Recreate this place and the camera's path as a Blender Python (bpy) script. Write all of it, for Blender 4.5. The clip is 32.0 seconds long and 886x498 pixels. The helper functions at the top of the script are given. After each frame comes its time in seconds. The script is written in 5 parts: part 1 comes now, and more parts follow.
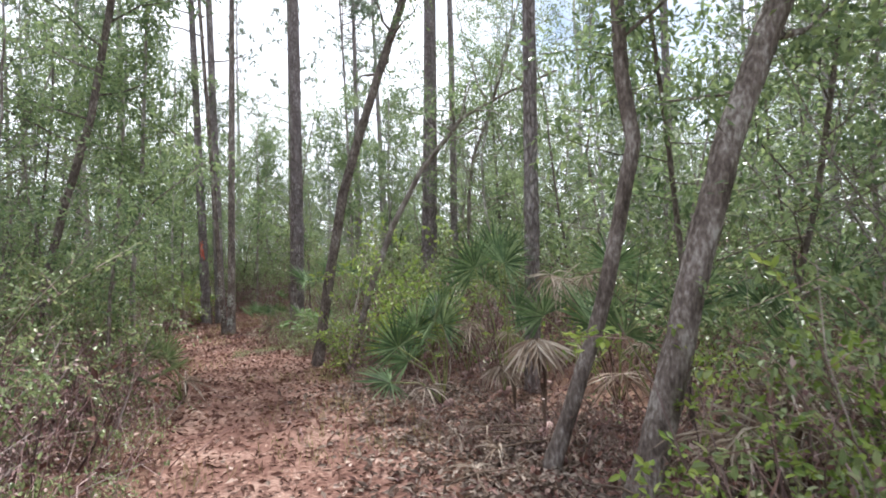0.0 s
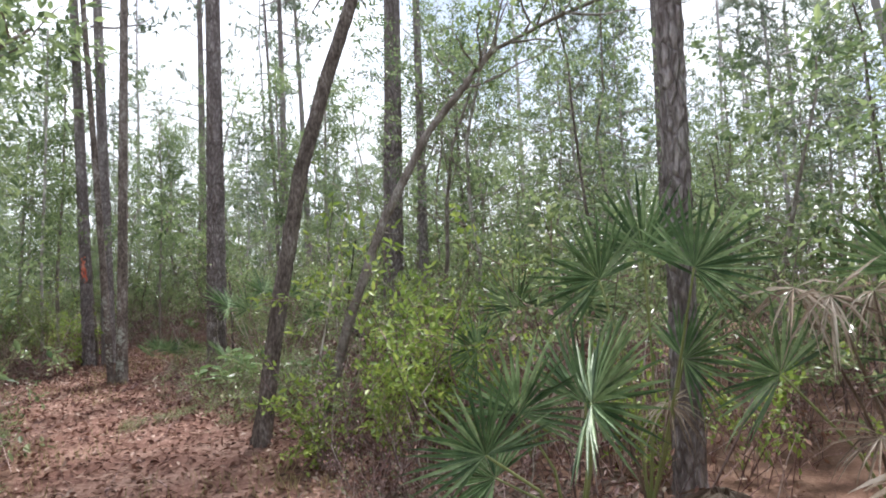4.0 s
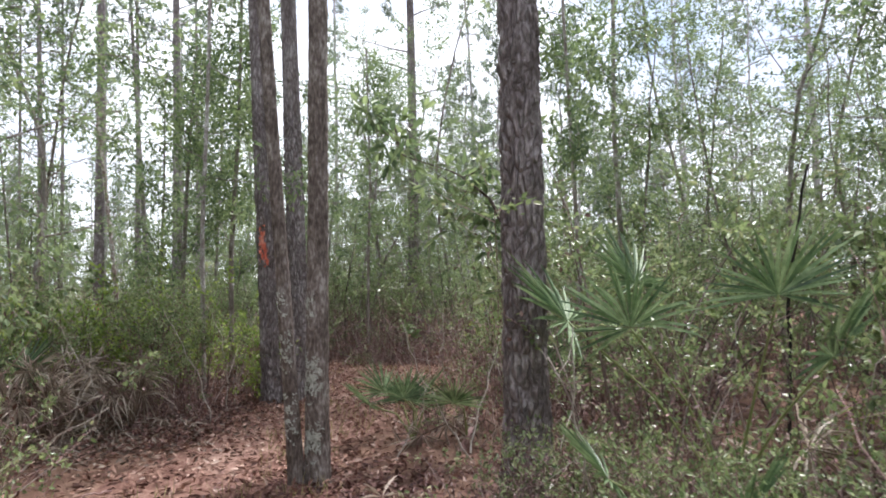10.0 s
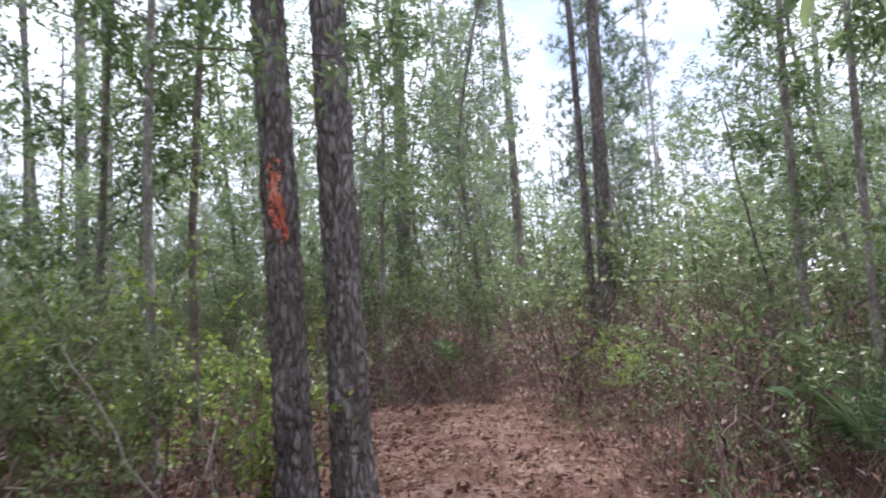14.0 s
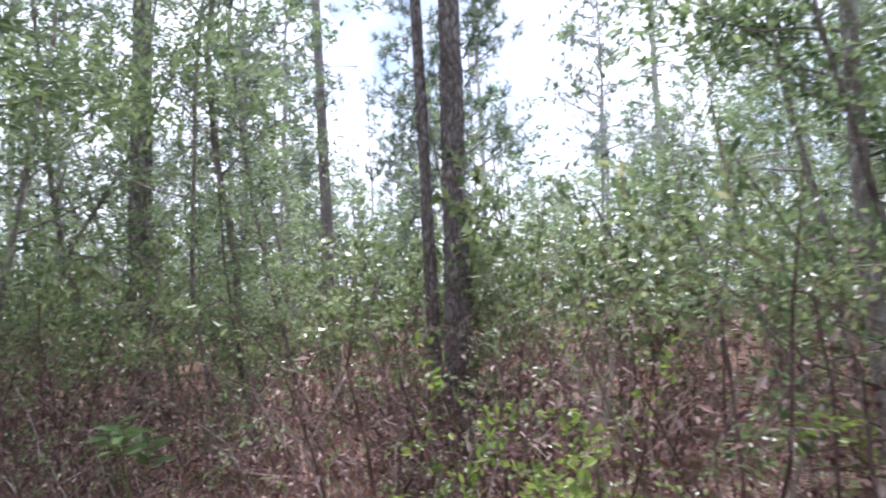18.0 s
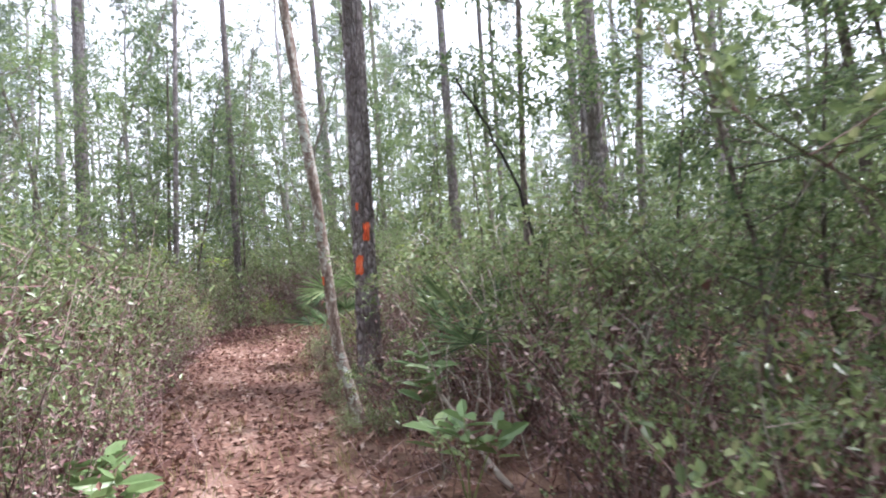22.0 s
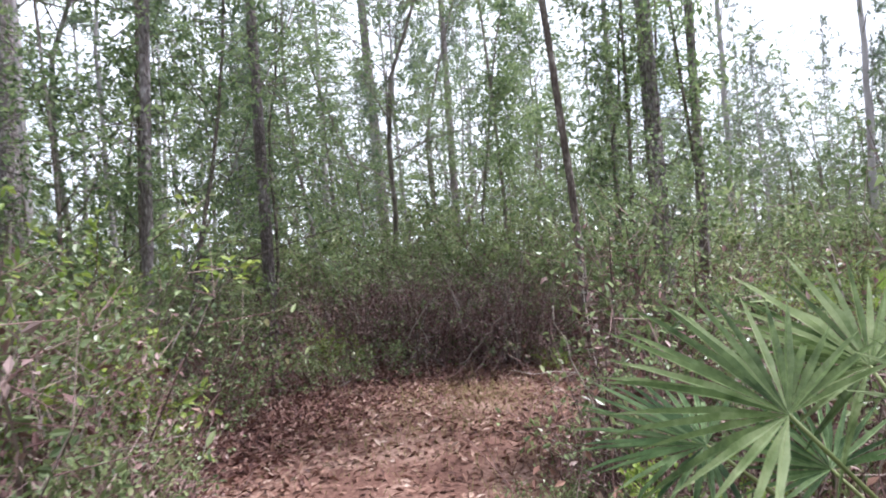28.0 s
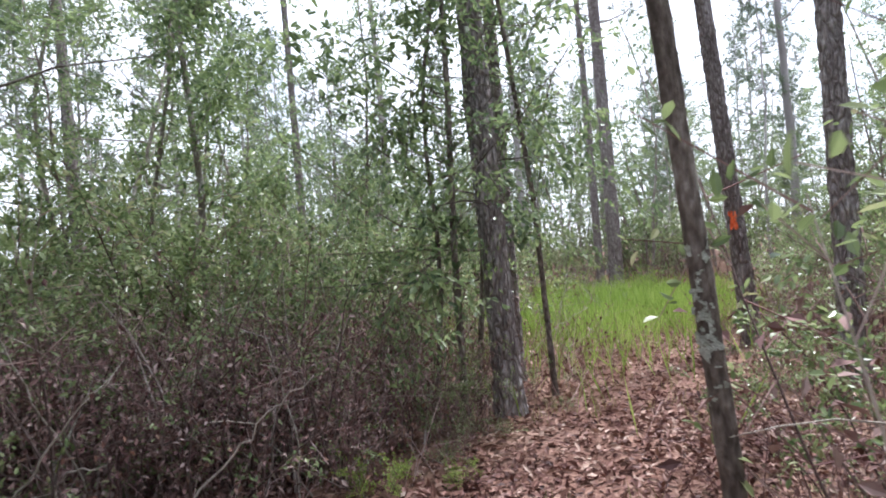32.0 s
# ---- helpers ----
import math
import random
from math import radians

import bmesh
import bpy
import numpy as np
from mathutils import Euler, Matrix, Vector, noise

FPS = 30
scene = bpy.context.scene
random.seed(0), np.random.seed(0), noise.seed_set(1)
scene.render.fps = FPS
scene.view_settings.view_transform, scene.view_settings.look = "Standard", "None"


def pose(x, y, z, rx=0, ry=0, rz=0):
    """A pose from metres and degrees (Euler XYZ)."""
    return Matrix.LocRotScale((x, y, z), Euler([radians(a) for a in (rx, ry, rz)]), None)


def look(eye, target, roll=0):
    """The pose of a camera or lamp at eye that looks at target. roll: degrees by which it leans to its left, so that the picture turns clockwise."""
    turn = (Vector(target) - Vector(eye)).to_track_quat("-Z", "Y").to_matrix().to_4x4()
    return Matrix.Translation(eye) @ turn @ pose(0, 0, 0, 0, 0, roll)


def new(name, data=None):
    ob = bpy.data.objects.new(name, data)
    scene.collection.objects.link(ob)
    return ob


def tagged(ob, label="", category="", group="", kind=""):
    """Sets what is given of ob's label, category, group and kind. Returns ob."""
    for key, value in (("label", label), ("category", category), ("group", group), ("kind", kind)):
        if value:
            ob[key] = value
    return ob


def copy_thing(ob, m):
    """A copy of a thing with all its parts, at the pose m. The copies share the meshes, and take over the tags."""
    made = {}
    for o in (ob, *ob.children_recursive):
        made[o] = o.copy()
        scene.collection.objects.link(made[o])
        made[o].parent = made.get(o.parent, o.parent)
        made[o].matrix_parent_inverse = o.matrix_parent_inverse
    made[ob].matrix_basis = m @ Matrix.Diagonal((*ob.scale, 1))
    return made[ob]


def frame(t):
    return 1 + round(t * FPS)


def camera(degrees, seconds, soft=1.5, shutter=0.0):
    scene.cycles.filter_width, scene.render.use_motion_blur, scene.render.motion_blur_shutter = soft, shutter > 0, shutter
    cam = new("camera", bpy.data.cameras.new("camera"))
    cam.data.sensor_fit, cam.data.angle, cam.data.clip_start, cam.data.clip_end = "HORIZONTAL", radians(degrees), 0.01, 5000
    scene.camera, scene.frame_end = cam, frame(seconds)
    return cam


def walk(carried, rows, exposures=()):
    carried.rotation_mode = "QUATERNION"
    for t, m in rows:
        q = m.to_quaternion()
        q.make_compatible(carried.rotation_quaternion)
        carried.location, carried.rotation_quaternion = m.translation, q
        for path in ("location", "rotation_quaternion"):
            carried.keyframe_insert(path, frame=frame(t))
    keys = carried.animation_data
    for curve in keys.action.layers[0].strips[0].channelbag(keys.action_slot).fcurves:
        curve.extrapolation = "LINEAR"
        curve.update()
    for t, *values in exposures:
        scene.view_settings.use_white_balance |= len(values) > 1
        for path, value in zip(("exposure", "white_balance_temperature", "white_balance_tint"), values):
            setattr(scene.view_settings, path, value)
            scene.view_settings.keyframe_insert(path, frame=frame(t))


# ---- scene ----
cam = camera(68.7, 32.0, soft=1.85, shutter=0.25)
PATH = [
    (0, (0.528, 1.918, 1.448), (0.444, 3.915, 1.513), -1.5),
    (0.5, (0.33, 2.364, 1.473), (0.245, 4.361, 1.548), -1.4),
    (1, (0.117, 2.903, 1.461), (0.03, 4.899, 1.548), -1.5),
    (1.5, (-0.121, 3.346, 1.456), (-0.217, 5.342, 1.539), -1.7),
    (2, (-0.246, 3.839, 1.406), (-0.313, 5.837, 1.486), -1.5),
    (2.5, (-0.429, 4.3, 1.413), (-0.5, 6.297, 1.495), -1.4),
    (4.5, (-0.779, 5.978, 1.47), (-0.55, 7.961, 1.597), -2.6),
    (5, (-0.959, 6.53, 1.504), (-0.761, 8.516, 1.628), -2.3),
    (5.5, (-1.065, 7.122, 1.544), (-1.006, 9.117, 1.672), -2.3),
    (6, (-1.298, 7.65, 1.569), (-1.356, 9.645, 1.696), -1.8),
    (6.5, (-1.506, 8.179, 1.528), (-1.783, 10.157, 1.644), -2.1),
    (7, (-1.834, 8.73, 1.521), (-2.116, 10.707, 1.633), -2.2),
    (7.5, (-2.115, 9.314, 1.523), (-2.402, 11.29, 1.642), -2.4),
    (8, (-2.375, 9.92, 1.539), (-2.661, 11.896, 1.656), -2.0),
    (8.5, (-2.624, 10.548, 1.51), (-2.93, 12.521, 1.62), -2.0),
    (9, (-2.884, 11.212, 1.515), (-3.194, 13.185, 1.628), -1.9),
    (9.5, (-3.096, 11.79, 1.509), (-3.411, 13.761, 1.634), -1.7),
    (10, (-3.304, 12.439, 1.479), (-3.669, 14.401, 1.614), -1.6),
    (10.5, (-3.521, 12.993, 1.462), (-3.928, 14.946, 1.595), -1.7),
    (11, (-3.909, 13.567, 1.424), (-4.557, 15.454, 1.555), -1.8),
    (11.5, (-4.375, 14.06, 1.406), (-5.057, 15.935, 1.543), -1.3),
    (12, (-4.758, 14.588, 1.416), (-5.451, 16.459, 1.552), -1.5),
    (12.5, (-5.14, 15.07, 1.446), (-5.802, 16.952, 1.586), -1.5),
    (13, (-5.546, 15.541, 1.442), (-6.202, 17.424, 1.59), -1.4),
    (13.5, (-5.889, 16.046, 1.485), (-6.415, 17.97, 1.634), -1.7),
    (14, (-6.085, 16.592, 1.507), (-6.205, 18.583, 1.648), -2.8),
    (14.5, (-6.124, 17.22, 1.499), (-6.021, 19.213, 1.642), -3.2),
    (15, (-6.215, 17.781, 1.5), (-5.815, 19.736, 1.636), -3.1),
    (15.5, (-6.114, 18.434, 1.488), (-5.42, 20.305, 1.633), -2.9),
    (17.5, (-5.658, 20.955, 1.593), (-4.914, 22.805, 1.749), -2.9),
    (18, (-5.549, 21.494, 1.568), (-5.113, 23.439, 1.723), -2.5),
    (18.5, (-5.596, 21.935, 1.545), (-5.474, 23.926, 1.694), -2.3),
    (19, (-5.687, 22.426, 1.498), (-6.047, 24.389, 1.63), -2.7),
    (19.5, (-5.959, 22.884, 1.467), (-6.675, 24.749, 1.574), -2.7),
    (20, (-6.306, 23.291, 1.459), (-7.469, 24.918, 1.496), -3.4),
    (20.5, (-6.778, 23.689, 1.494), (-8.103, 25.187, 1.506), -3.3),
    (21, (-7.369, 24.085, 1.479), (-8.896, 25.377, 1.489), -3.4),
    (21.5, (-7.972, 24.335, 1.479), (-9.571, 25.537, 1.506), -3.3),
    (22, (-8.635, 24.523, 1.438), (-10.337, 25.574, 1.459), -3.3),
    (22.5, (-9.334, 24.651, 1.456), (-11.087, 25.612, 1.475), -3.4),
    (23, (-10.038, 24.748, 1.466), (-11.791, 25.711, 1.486), -3.6),
    (23.5, (-10.777, 24.932, 1.466), (-12.531, 25.892, 1.489), -3.7),
    (24, (-11.518, 25.148, 1.481), (-13.273, 26.108, 1.499), -4.1),
    (24.5, (-12.269, 25.309, 1.427), (-14.042, 26.235, 1.454), -3.7),
    (25, (-12.953, 25.426, 1.411), (-14.739, 26.325, 1.449), -4.0),
    (25.5, (-13.709, 25.549, 1.389), (-15.522, 26.393, 1.43), -3.7),
    (27.5, (-15.628, 26.14, 1.527), (-17.449, 26.965, 1.549), -3.9),
    (28, (-16.151, 26.247, 1.541), (-17.881, 27.249, 1.563), -3.8),
    (28.5, (-16.63, 26.416, 1.515), (-18.302, 27.513, 1.544), -4.1),
    (29, (-17.178, 26.658, 1.513), (-18.741, 27.905, 1.536), -4.4),
    (29.5, (-17.747, 26.803, 1.483), (-19.289, 28.077, 1.492), -4.7),
    (30, (-18.322, 26.952, 1.496), (-19.866, 28.224, 1.507), -4.7),
    (30.5, (-18.825, 27.141, 1.495), (-20.245, 28.55, 1.509), -4.8),
    (31, (-19.336, 27.455, 1.488), (-20.621, 28.987, 1.508), -5.2),
    (31.5, (-19.798, 27.676, 1.49), (-20.847, 29.379, 1.516), -5.1),
    (32, (-20.232, 28.074, 1.471), (-21.151, 29.85, 1.5), -5.1),
]
walk(cam, [(t, look(eye, target, roll)) for t, eye, target, roll in PATH], exposures=[(0, 0.35, 6350, 12), (1, 0.4, 6350, 12), (2, 0.26, 6350, 12), (5, 0.35, 6350, 14), (8, 0.32, 6350, 15), (9, 0.4, 6350, 15), (10, 0.35, 6350, 15), (12, 0.52, 6350, 15), (13, 0.58, 6000, 17), (14, 0.36, 6000, 17), (15, 0.4, 6000, 17), (17.4, 0.36, 5850, 19), (18.2, 0.58, 5850, 19), (19, 0.62, 5850, 19), (20, 0.58, 6050, 17), (22, 0.72, 6050, 17), (25, 0.52, 6050, 17), (28, 0.42, 6050, 16), (29, 0.4, 6050, 16), (30, 0.66, 6050, 16), (31, 0.34, 6050, 15), (32, 0.38, 6050, 15)])

# ---- light ----
SUN_EL, SUN_AZ = 60.0, 20.0          # degrees; azimuth counted from +y towards +x
world = bpy.data.worlds.new("sky")
scene.world = world
world.use_nodes = True
wn, wl = world.node_tree.nodes, world.node_tree.links
wn.clear()
w_out = wn.new("ShaderNodeOutputWorld")
w_bg = wn.new("ShaderNodeBackground")
w_sky = wn.new("ShaderNodeTexSky")
w_sky.sky_type, w_sky.sun_disc = "NISHITA", False
w_sky.sun_elevation, w_sky.sun_rotation = radians(SUN_EL), radians(SUN_AZ)
w_co = wn.new("ShaderNodeTexCoord")
w_noise = wn.new("ShaderNodeTexNoise")
w_noise.inputs["Scale"].default_value, w_noise.inputs["Detail"].default_value = 2.3, 6.0
w_ramp = wn.new("ShaderNodeValToRGB")
w_ramp.color_ramp.elements[0].position, w_ramp.color_ramp.elements[1].position = 0.31, 0.53
w_mix = wn.new("ShaderNodeMix")
w_mix.data_type = "RGBA"
w_mix.inputs["B"].default_value = (11.4, 11.9, 12.9, 1)      # bright thin cloud
w_map = wn.new("ShaderNodeMapping")
w_map.inputs["Location"].default_value = (2.4, 0.7, 0.3)
wl.new(w_co.outputs["Generated"], w_map.inputs["Vector"])
wl.new(w_map.outputs["Vector"], w_noise.inputs["Vector"])
wl.new(w_noise.outputs["Fac"], w_ramp.inputs["Fac"])
wl.new(w_ramp.outputs["Color"], w_mix.inputs["Factor"])
wl.new(w_sky.outputs["Color"], w_mix.inputs["A"])
wl.new(w_mix.outputs["Result"], w_bg.inputs["Color"])
w_bg.inputs["Strength"].default_value = 0.135
wl.new(w_bg.outputs["Background"], w_out.inputs["Surface"])

sun = new("sun", bpy.data.lights.new("sun", "SUN"))
sun.data.energy, sun.data.angle, sun.data.color = 5.4, radians(6), (1.0, 0.97, 0.945)
_az, _el = radians(SUN_AZ), radians(SUN_EL)
sun.matrix_world = look((math.sin(_az) * math.cos(_el) * 50, math.cos(_az) * math.cos(_el) * 50, math.sin(_el) * 50), (0, 0, 0))

# ---- materials ----
def material(name, stops, scale=8.0, stretch=(1, 1, 1), rough=0.8, bump=0.3, bump_scale=30.0, per="object", through_light=0.0, spec=0.3, fine=0.35, cracks=None, crack_fade=0.3):
    """Node material: a ramp over large and fine noise, shifted per object or per loose piece, with a fine bump."""
    m = bpy.data.materials.new(name)
    m.use_nodes = True
    n, l = m.node_tree.nodes, m.node_tree.links
    b = n["Principled BSDF"]
    b.inputs["Roughness"].default_value = rough
    b.inputs["Specular IOR Level"].default_value = spec
    co, mp = n.new("ShaderNodeTexCoord"), n.new("ShaderNodeMapping")
    mp.inputs["Scale"].default_value = stretch
    l.new(co.outputs["Object"], mp.inputs["Vector"])
    big, small = n.new("ShaderNodeTexNoise"), n.new("ShaderNodeTexNoise")
    big.inputs["Scale"].default_value, big.inputs["Detail"].default_value = scale, 4
    small.inputs["Scale"].default_value, small.inputs["Detail"].default_value = bump_scale, 5
    for t in (big, small):
        l.new(mp.outputs["Vector"], t.inputs["Vector"])
    ramp = n.new("ShaderNodeValToRGB")
    el = ramp.color_ramp.elements
    while len(el) < len(stops):
        el.new(0.5)
    for e, (p, c) in zip(el, stops):
        e.position, e.color = p, (*c, 1)
    mix = n.new("ShaderNodeMath")
    mix.operation = "MULTIPLY_ADD"
    mix.inputs[1].default_value = fine
    l.new(small.outputs["Fac"], mix.inputs[0])
    l.new(big.outputs["Fac"], mix.inputs[2])
    add = n.new("ShaderNodeMath")
    add.operation = "ADD"
    l.new(mix.outputs[0], add.inputs[0])
    if per == "island":
        src = n.new("ShaderNodeNewGeometry").outputs["Random Per Island"]
        amount = 0.7
    elif per == "tone":
        tone = n.new("ShaderNodeAttribute")
        tone.attribute_name = "tone"
        src, amount = tone.outputs["Fac"], 0.6
    else:
        src = n.new("ShaderNodeObjectInfo").outputs["Random"]
        amount = 0.2
    rnd = n.new("ShaderNodeMath")
    rnd.operation = "MULTIPLY_ADD"
    rnd.inputs[1].default_value, rnd.inputs[2].default_value = amount, -amount / 2 - fine / 2
    l.new(src, rnd.inputs[0])
    l.new(rnd.outputs[0], add.inputs[1])
    l.new(add.outputs[0], ramp.inputs["Fac"])
    height = small.outputs["Fac"]
    if cracks:
        cm, vo = n.new("ShaderNodeMapping"), n.new("ShaderNodeTexVoronoi")
        cm.inputs["Scale"].default_value = cracks
        vo.feature = "DISTANCE_TO_EDGE"
        vo.inputs["Scale"].default_value = 1.0
        warp = n.new("ShaderNodeMix")
        warp.data_type = "RGBA"
        warp.blend_type = "ADD"
        warp.inputs["Factor"].default_value = 2.6 / cracks[0]
        l.new(co.outputs["Object"], warp.inputs["A"])
        l.new(big.outputs["Color"], warp.inputs["B"])
        l.new(warp.outputs["Result"], cm.inputs["Vector"])
        l.new(cm.outputs["Vector"], vo.inputs["Vector"])
        edge = n.new("ShaderNodeMapRange")
        edge.inputs["From Max"].default_value = 0.26
        edge.inputs["To Min"].default_value = crack_fade
        l.new(vo.outputs["Distance"], edge.inputs["Value"])
        inner = n.new("ShaderNodeMix")
        inner.data_type = "RGBA"
        inner.inputs["A"].default_value = (0.105, 0.084, 0.08, 1)
        l.new(edge.outputs["Result"], inner.inputs["Factor"])
        l.new(ramp.outputs["Color"], inner.inputs["B"])
        l.new(inner.outputs["Result"], b.inputs["Base Color"])
        hs = n.new("ShaderNodeMath")
        hs.operation = "MULTIPLY_ADD"
        hs.inputs[1].default_value = 0.4
        l.new(small.outputs["Fac"], hs.inputs[0])
        l.new(edge.outputs["Result"], hs.inputs[2])
        height = hs.outputs[0]
    else:
        l.new(ramp.outputs["Color"], b.inputs["Base Color"])
    if bump:
        bp = n.new("ShaderNodeBump")
        bp.inputs["Strength"].default_value, bp.inputs["Distance"].default_value = bump, 0.04 if cracks else 0.02
        l.new(height, bp.inputs["Height"])
        l.new(bp.outputs["Normal"], b.inputs["Normal"])
    if through_light:
        tr, ms = n.new("ShaderNodeBsdfTranslucent"), n.new("ShaderNodeMixShader")
        l.new(ramp.outputs["Color"], tr.inputs["Color"])
        ms.inputs["Fac"].default_value = through_light
        l.new(b.outputs["BSDF"], ms.inputs[1])
        l.new(tr.outputs["BSDF"], ms.inputs[2])
        l.new(ms.outputs["Shader"], n["Material Output"].inputs["Surface"])
    return m


M_PINE = material("pine_bark", [(0.2, (0.16, 0.13, 0.127)), (0.5, (0.31, 0.27, 0.265)), (0.8, (0.50, 0.46, 0.455))], 7, (1, 1, 0.3), 0.95, 1.0, 52, spec=0.08, fine=1.1, cracks=(19, 19, 6.0), crack_fade=0.42)
M_OAK = material("oak_bark", [(0.25, (0.08, 0.064, 0.056)), (0.5, (0.168, 0.138, 0.122)), (0.62, (0.23, 0.195, 0.175)), (0.85, (0.42, 0.385, 0.355))], 9, (1, 1, 0.4), 0.95, 1.0, 48, spec=0.08, fine=1.1)
M_GREYBARK = material("grey_bark", [(0.28, (0.14, 0.115, 0.10)), (0.5, (0.26, 0.225, 0.20)), (0.62, (0.34, 0.315, 0.29)), (0.75, (0.56, 0.54, 0.50))], 10, (1, 1, 0.5), 0.95, 0.7, 60, spec=0.1, fine=0.7)
M_PATCHY = material("patchy_bark", [(0.3, (0.17, 0.12, 0.10)), (0.5, (0.30, 0.235, 0.20)), (0.58, (0.40, 0.35, 0.31)), (0.66, (0.60, 0.57, 0.52))], 11, (1, 1, 0.45), 0.95, 0.8, 55, spec=0.08, fine=0.9)
# far pine bark with distance haze mixed into its colour; near limbs share it
M_HAZEBARK = material("haze_paled_bark", [(0.3, (0.27, 0.245, 0.245)), (0.7, (0.48, 0.45, 0.45))], 3, (1, 1, 0.3), 0.95, 0.4, 25, spec=0.1)
M_STEM = material("brown_stem", [(0.15, (0.10, 0.068, 0.064)), (0.5, (0.20, 0.145, 0.135)), (0.72, (0.32, 0.26, 0.24)), (0.95, (0.54, 0.48, 0.44))], 4, (1, 1, 1), 0.9, 0, 20, per="island", spec=0.15)
M_TWIG = material("dry_twig", [(0.2, (0.15, 0.083, 0.08)), (0.5, (0.28, 0.172, 0.16)), (0.85, (0.48, 0.37, 0.34))], 4, (1, 1, 1), 0.9, 0, 20, per="island", spec=0.15)
M_LEAF = material("shrub_leaf", [(0.08, (0.085, 0.13, 0.05)), (0.42, (0.20, 0.265, 0.11)), (0.72, (0.325, 0.41, 0.18)), (0.95, (0.46, 0.45, 0.25))], 1.2, (1, 1, 1), 0.34, 0, 20, per="island", through_light=0.4, spec=0.6)
M_TREELEAF = material("tree_leaf", [(0.1, (0.085, 0.135, 0.065)), (0.5, (0.195, 0.27, 0.125)), (0.9, (0.37, 0.46, 0.205))], 0.8, (1, 1, 1), 0.36, 0, 20, per="island", through_light=0.5, spec=0.5)
M_BRIGHT = material("young_leaf", [(0.1, (0.13, 0.205, 0.047)), (0.5, (0.265, 0.37, 0.078)), (0.9, (0.43, 0.51, 0.13))], 1.5, (1, 1, 1), 0.45, 0, 20, per="island", through_light=0.42, spec=0.4)
M_NEEDLE = material("pine_needle", [(0.1, (0.095, 0.135, 0.095)), (0.5, (0.18, 0.235, 0.16)), (0.9, (0.30, 0.36, 0.24))], 0.6, (1, 1, 1), 0.5, 0, 20, per="island", through_light=0.38, spec=0.3)
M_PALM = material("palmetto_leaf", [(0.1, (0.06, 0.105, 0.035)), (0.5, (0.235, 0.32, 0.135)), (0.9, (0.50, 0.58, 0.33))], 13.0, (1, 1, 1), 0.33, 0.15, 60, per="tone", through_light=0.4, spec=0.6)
# darker green; also puts shade into the lower fans of the pale palmettos
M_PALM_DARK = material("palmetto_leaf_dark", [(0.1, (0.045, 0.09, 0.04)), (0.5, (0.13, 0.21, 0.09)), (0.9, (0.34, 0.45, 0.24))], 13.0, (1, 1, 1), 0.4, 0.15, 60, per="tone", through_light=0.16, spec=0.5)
M_PETIOLE = material("petiole", [(0.2, (0.13, 0.17, 0.055)), (0.8, (0.30, 0.33, 0.14))], 4, (1, 1, 1), 0.5, 0.2, 60, per="island")
M_DEAD = material("dead_frond", [(0.1, (0.13, 0.09, 0.068)), (0.5, (0.37, 0.295, 0.23)), (0.9, (0.72, 0.65, 0.56))], 3, (1, 1, 1), 0.85, 0.3, 60, per="tone", through_light=0.12, spec=0.15)
M_DUFF = material("old_frond_shreds", [(0.1, (0.10, 0.072, 0.058)), (0.5, (0.20, 0.155, 0.125)), (0.9, (0.40, 0.33, 0.275))], 3, (1, 1, 1), 0.85, 0, 60, per="island", through_light=0.05, spec=0.15)
M_LITTER = material("dead_leaf", [(0.08, (0.07, 0.033, 0.027)), (0.4, (0.18, 0.092, 0.069)), (0.72, (0.33, 0.20, 0.15)), (0.97, (0.57, 0.45, 0.375))], 3, (1, 1, 1), 0.75, 0, 20, per="island", through_light=0.05, spec=0.2)
M_GROUND = material("forest_floor", [(0.25, (0.07, 0.042, 0.032)), (0.5, (0.15, 0.09, 0.066)), (0.75, (0.27, 0.175, 0.13))], 2.2, (1, 1, 1), 1.0, 0.8, 45, spec=0.05, fine=0.6)
M_TRAIL = material("trail_sand", [(0.25, (0.095, 0.05, 0.04)), (0.5, (0.19, 0.107, 0.084)), (0.75, (0.36, 0.245, 0.195))], 1.6, (1, 1, 1), 1.0, 0.8, 38, spec=0.05, fine=0.75)
M_GRASS = material("meadow_grass", [(0.1, (0.17, 0.26, 0.05)), (0.5, (0.28, 0.40, 0.085)), (0.9, (0.42, 0.52, 0.15))], 0.6, (1, 1, 1), 0.6, 0, 20, per="island", through_light=0.35, spec=0.2)
M_DRYGRASS = material("dry_grass", [(0.1, (0.20, 0.19, 0.07)), (0.5, (0.33, 0.29, 0.14)), (0.9, (0.48, 0.40, 0.22))], 1.0, (1, 1, 1), 0.7, 0, 20, per="island", through_light=0.25)
M_BLAZE = material("orange_paint", [(0.2, (0.55, 0.075, 0.03)), (0.5, (0.84, 0.145, 0.05)), (0.85, (0.93, 0.30, 0.16))], 14, (1, 1, 0.5), 0.75, 0.7, 60, fine=0.6)
M_BLAZE_OLD = material("weathered_red_orange_paint", [(0.2, (0.46, 0.10, 0.07)), (0.5, (0.76, 0.22, 0.15)), (0.85, (0.78, 0.45, 0.36))], 18, (1, 1, 0.35), 0.85, 0.7, 70, fine=0.8)
M_LICHEN = material("lichen", [(0.3, (0.33, 0.345, 0.30)), (0.7, (0.62, 0.63, 0.57))], 30, (1, 1, 1), 1.0, 0.8, 90, spec=0.05)
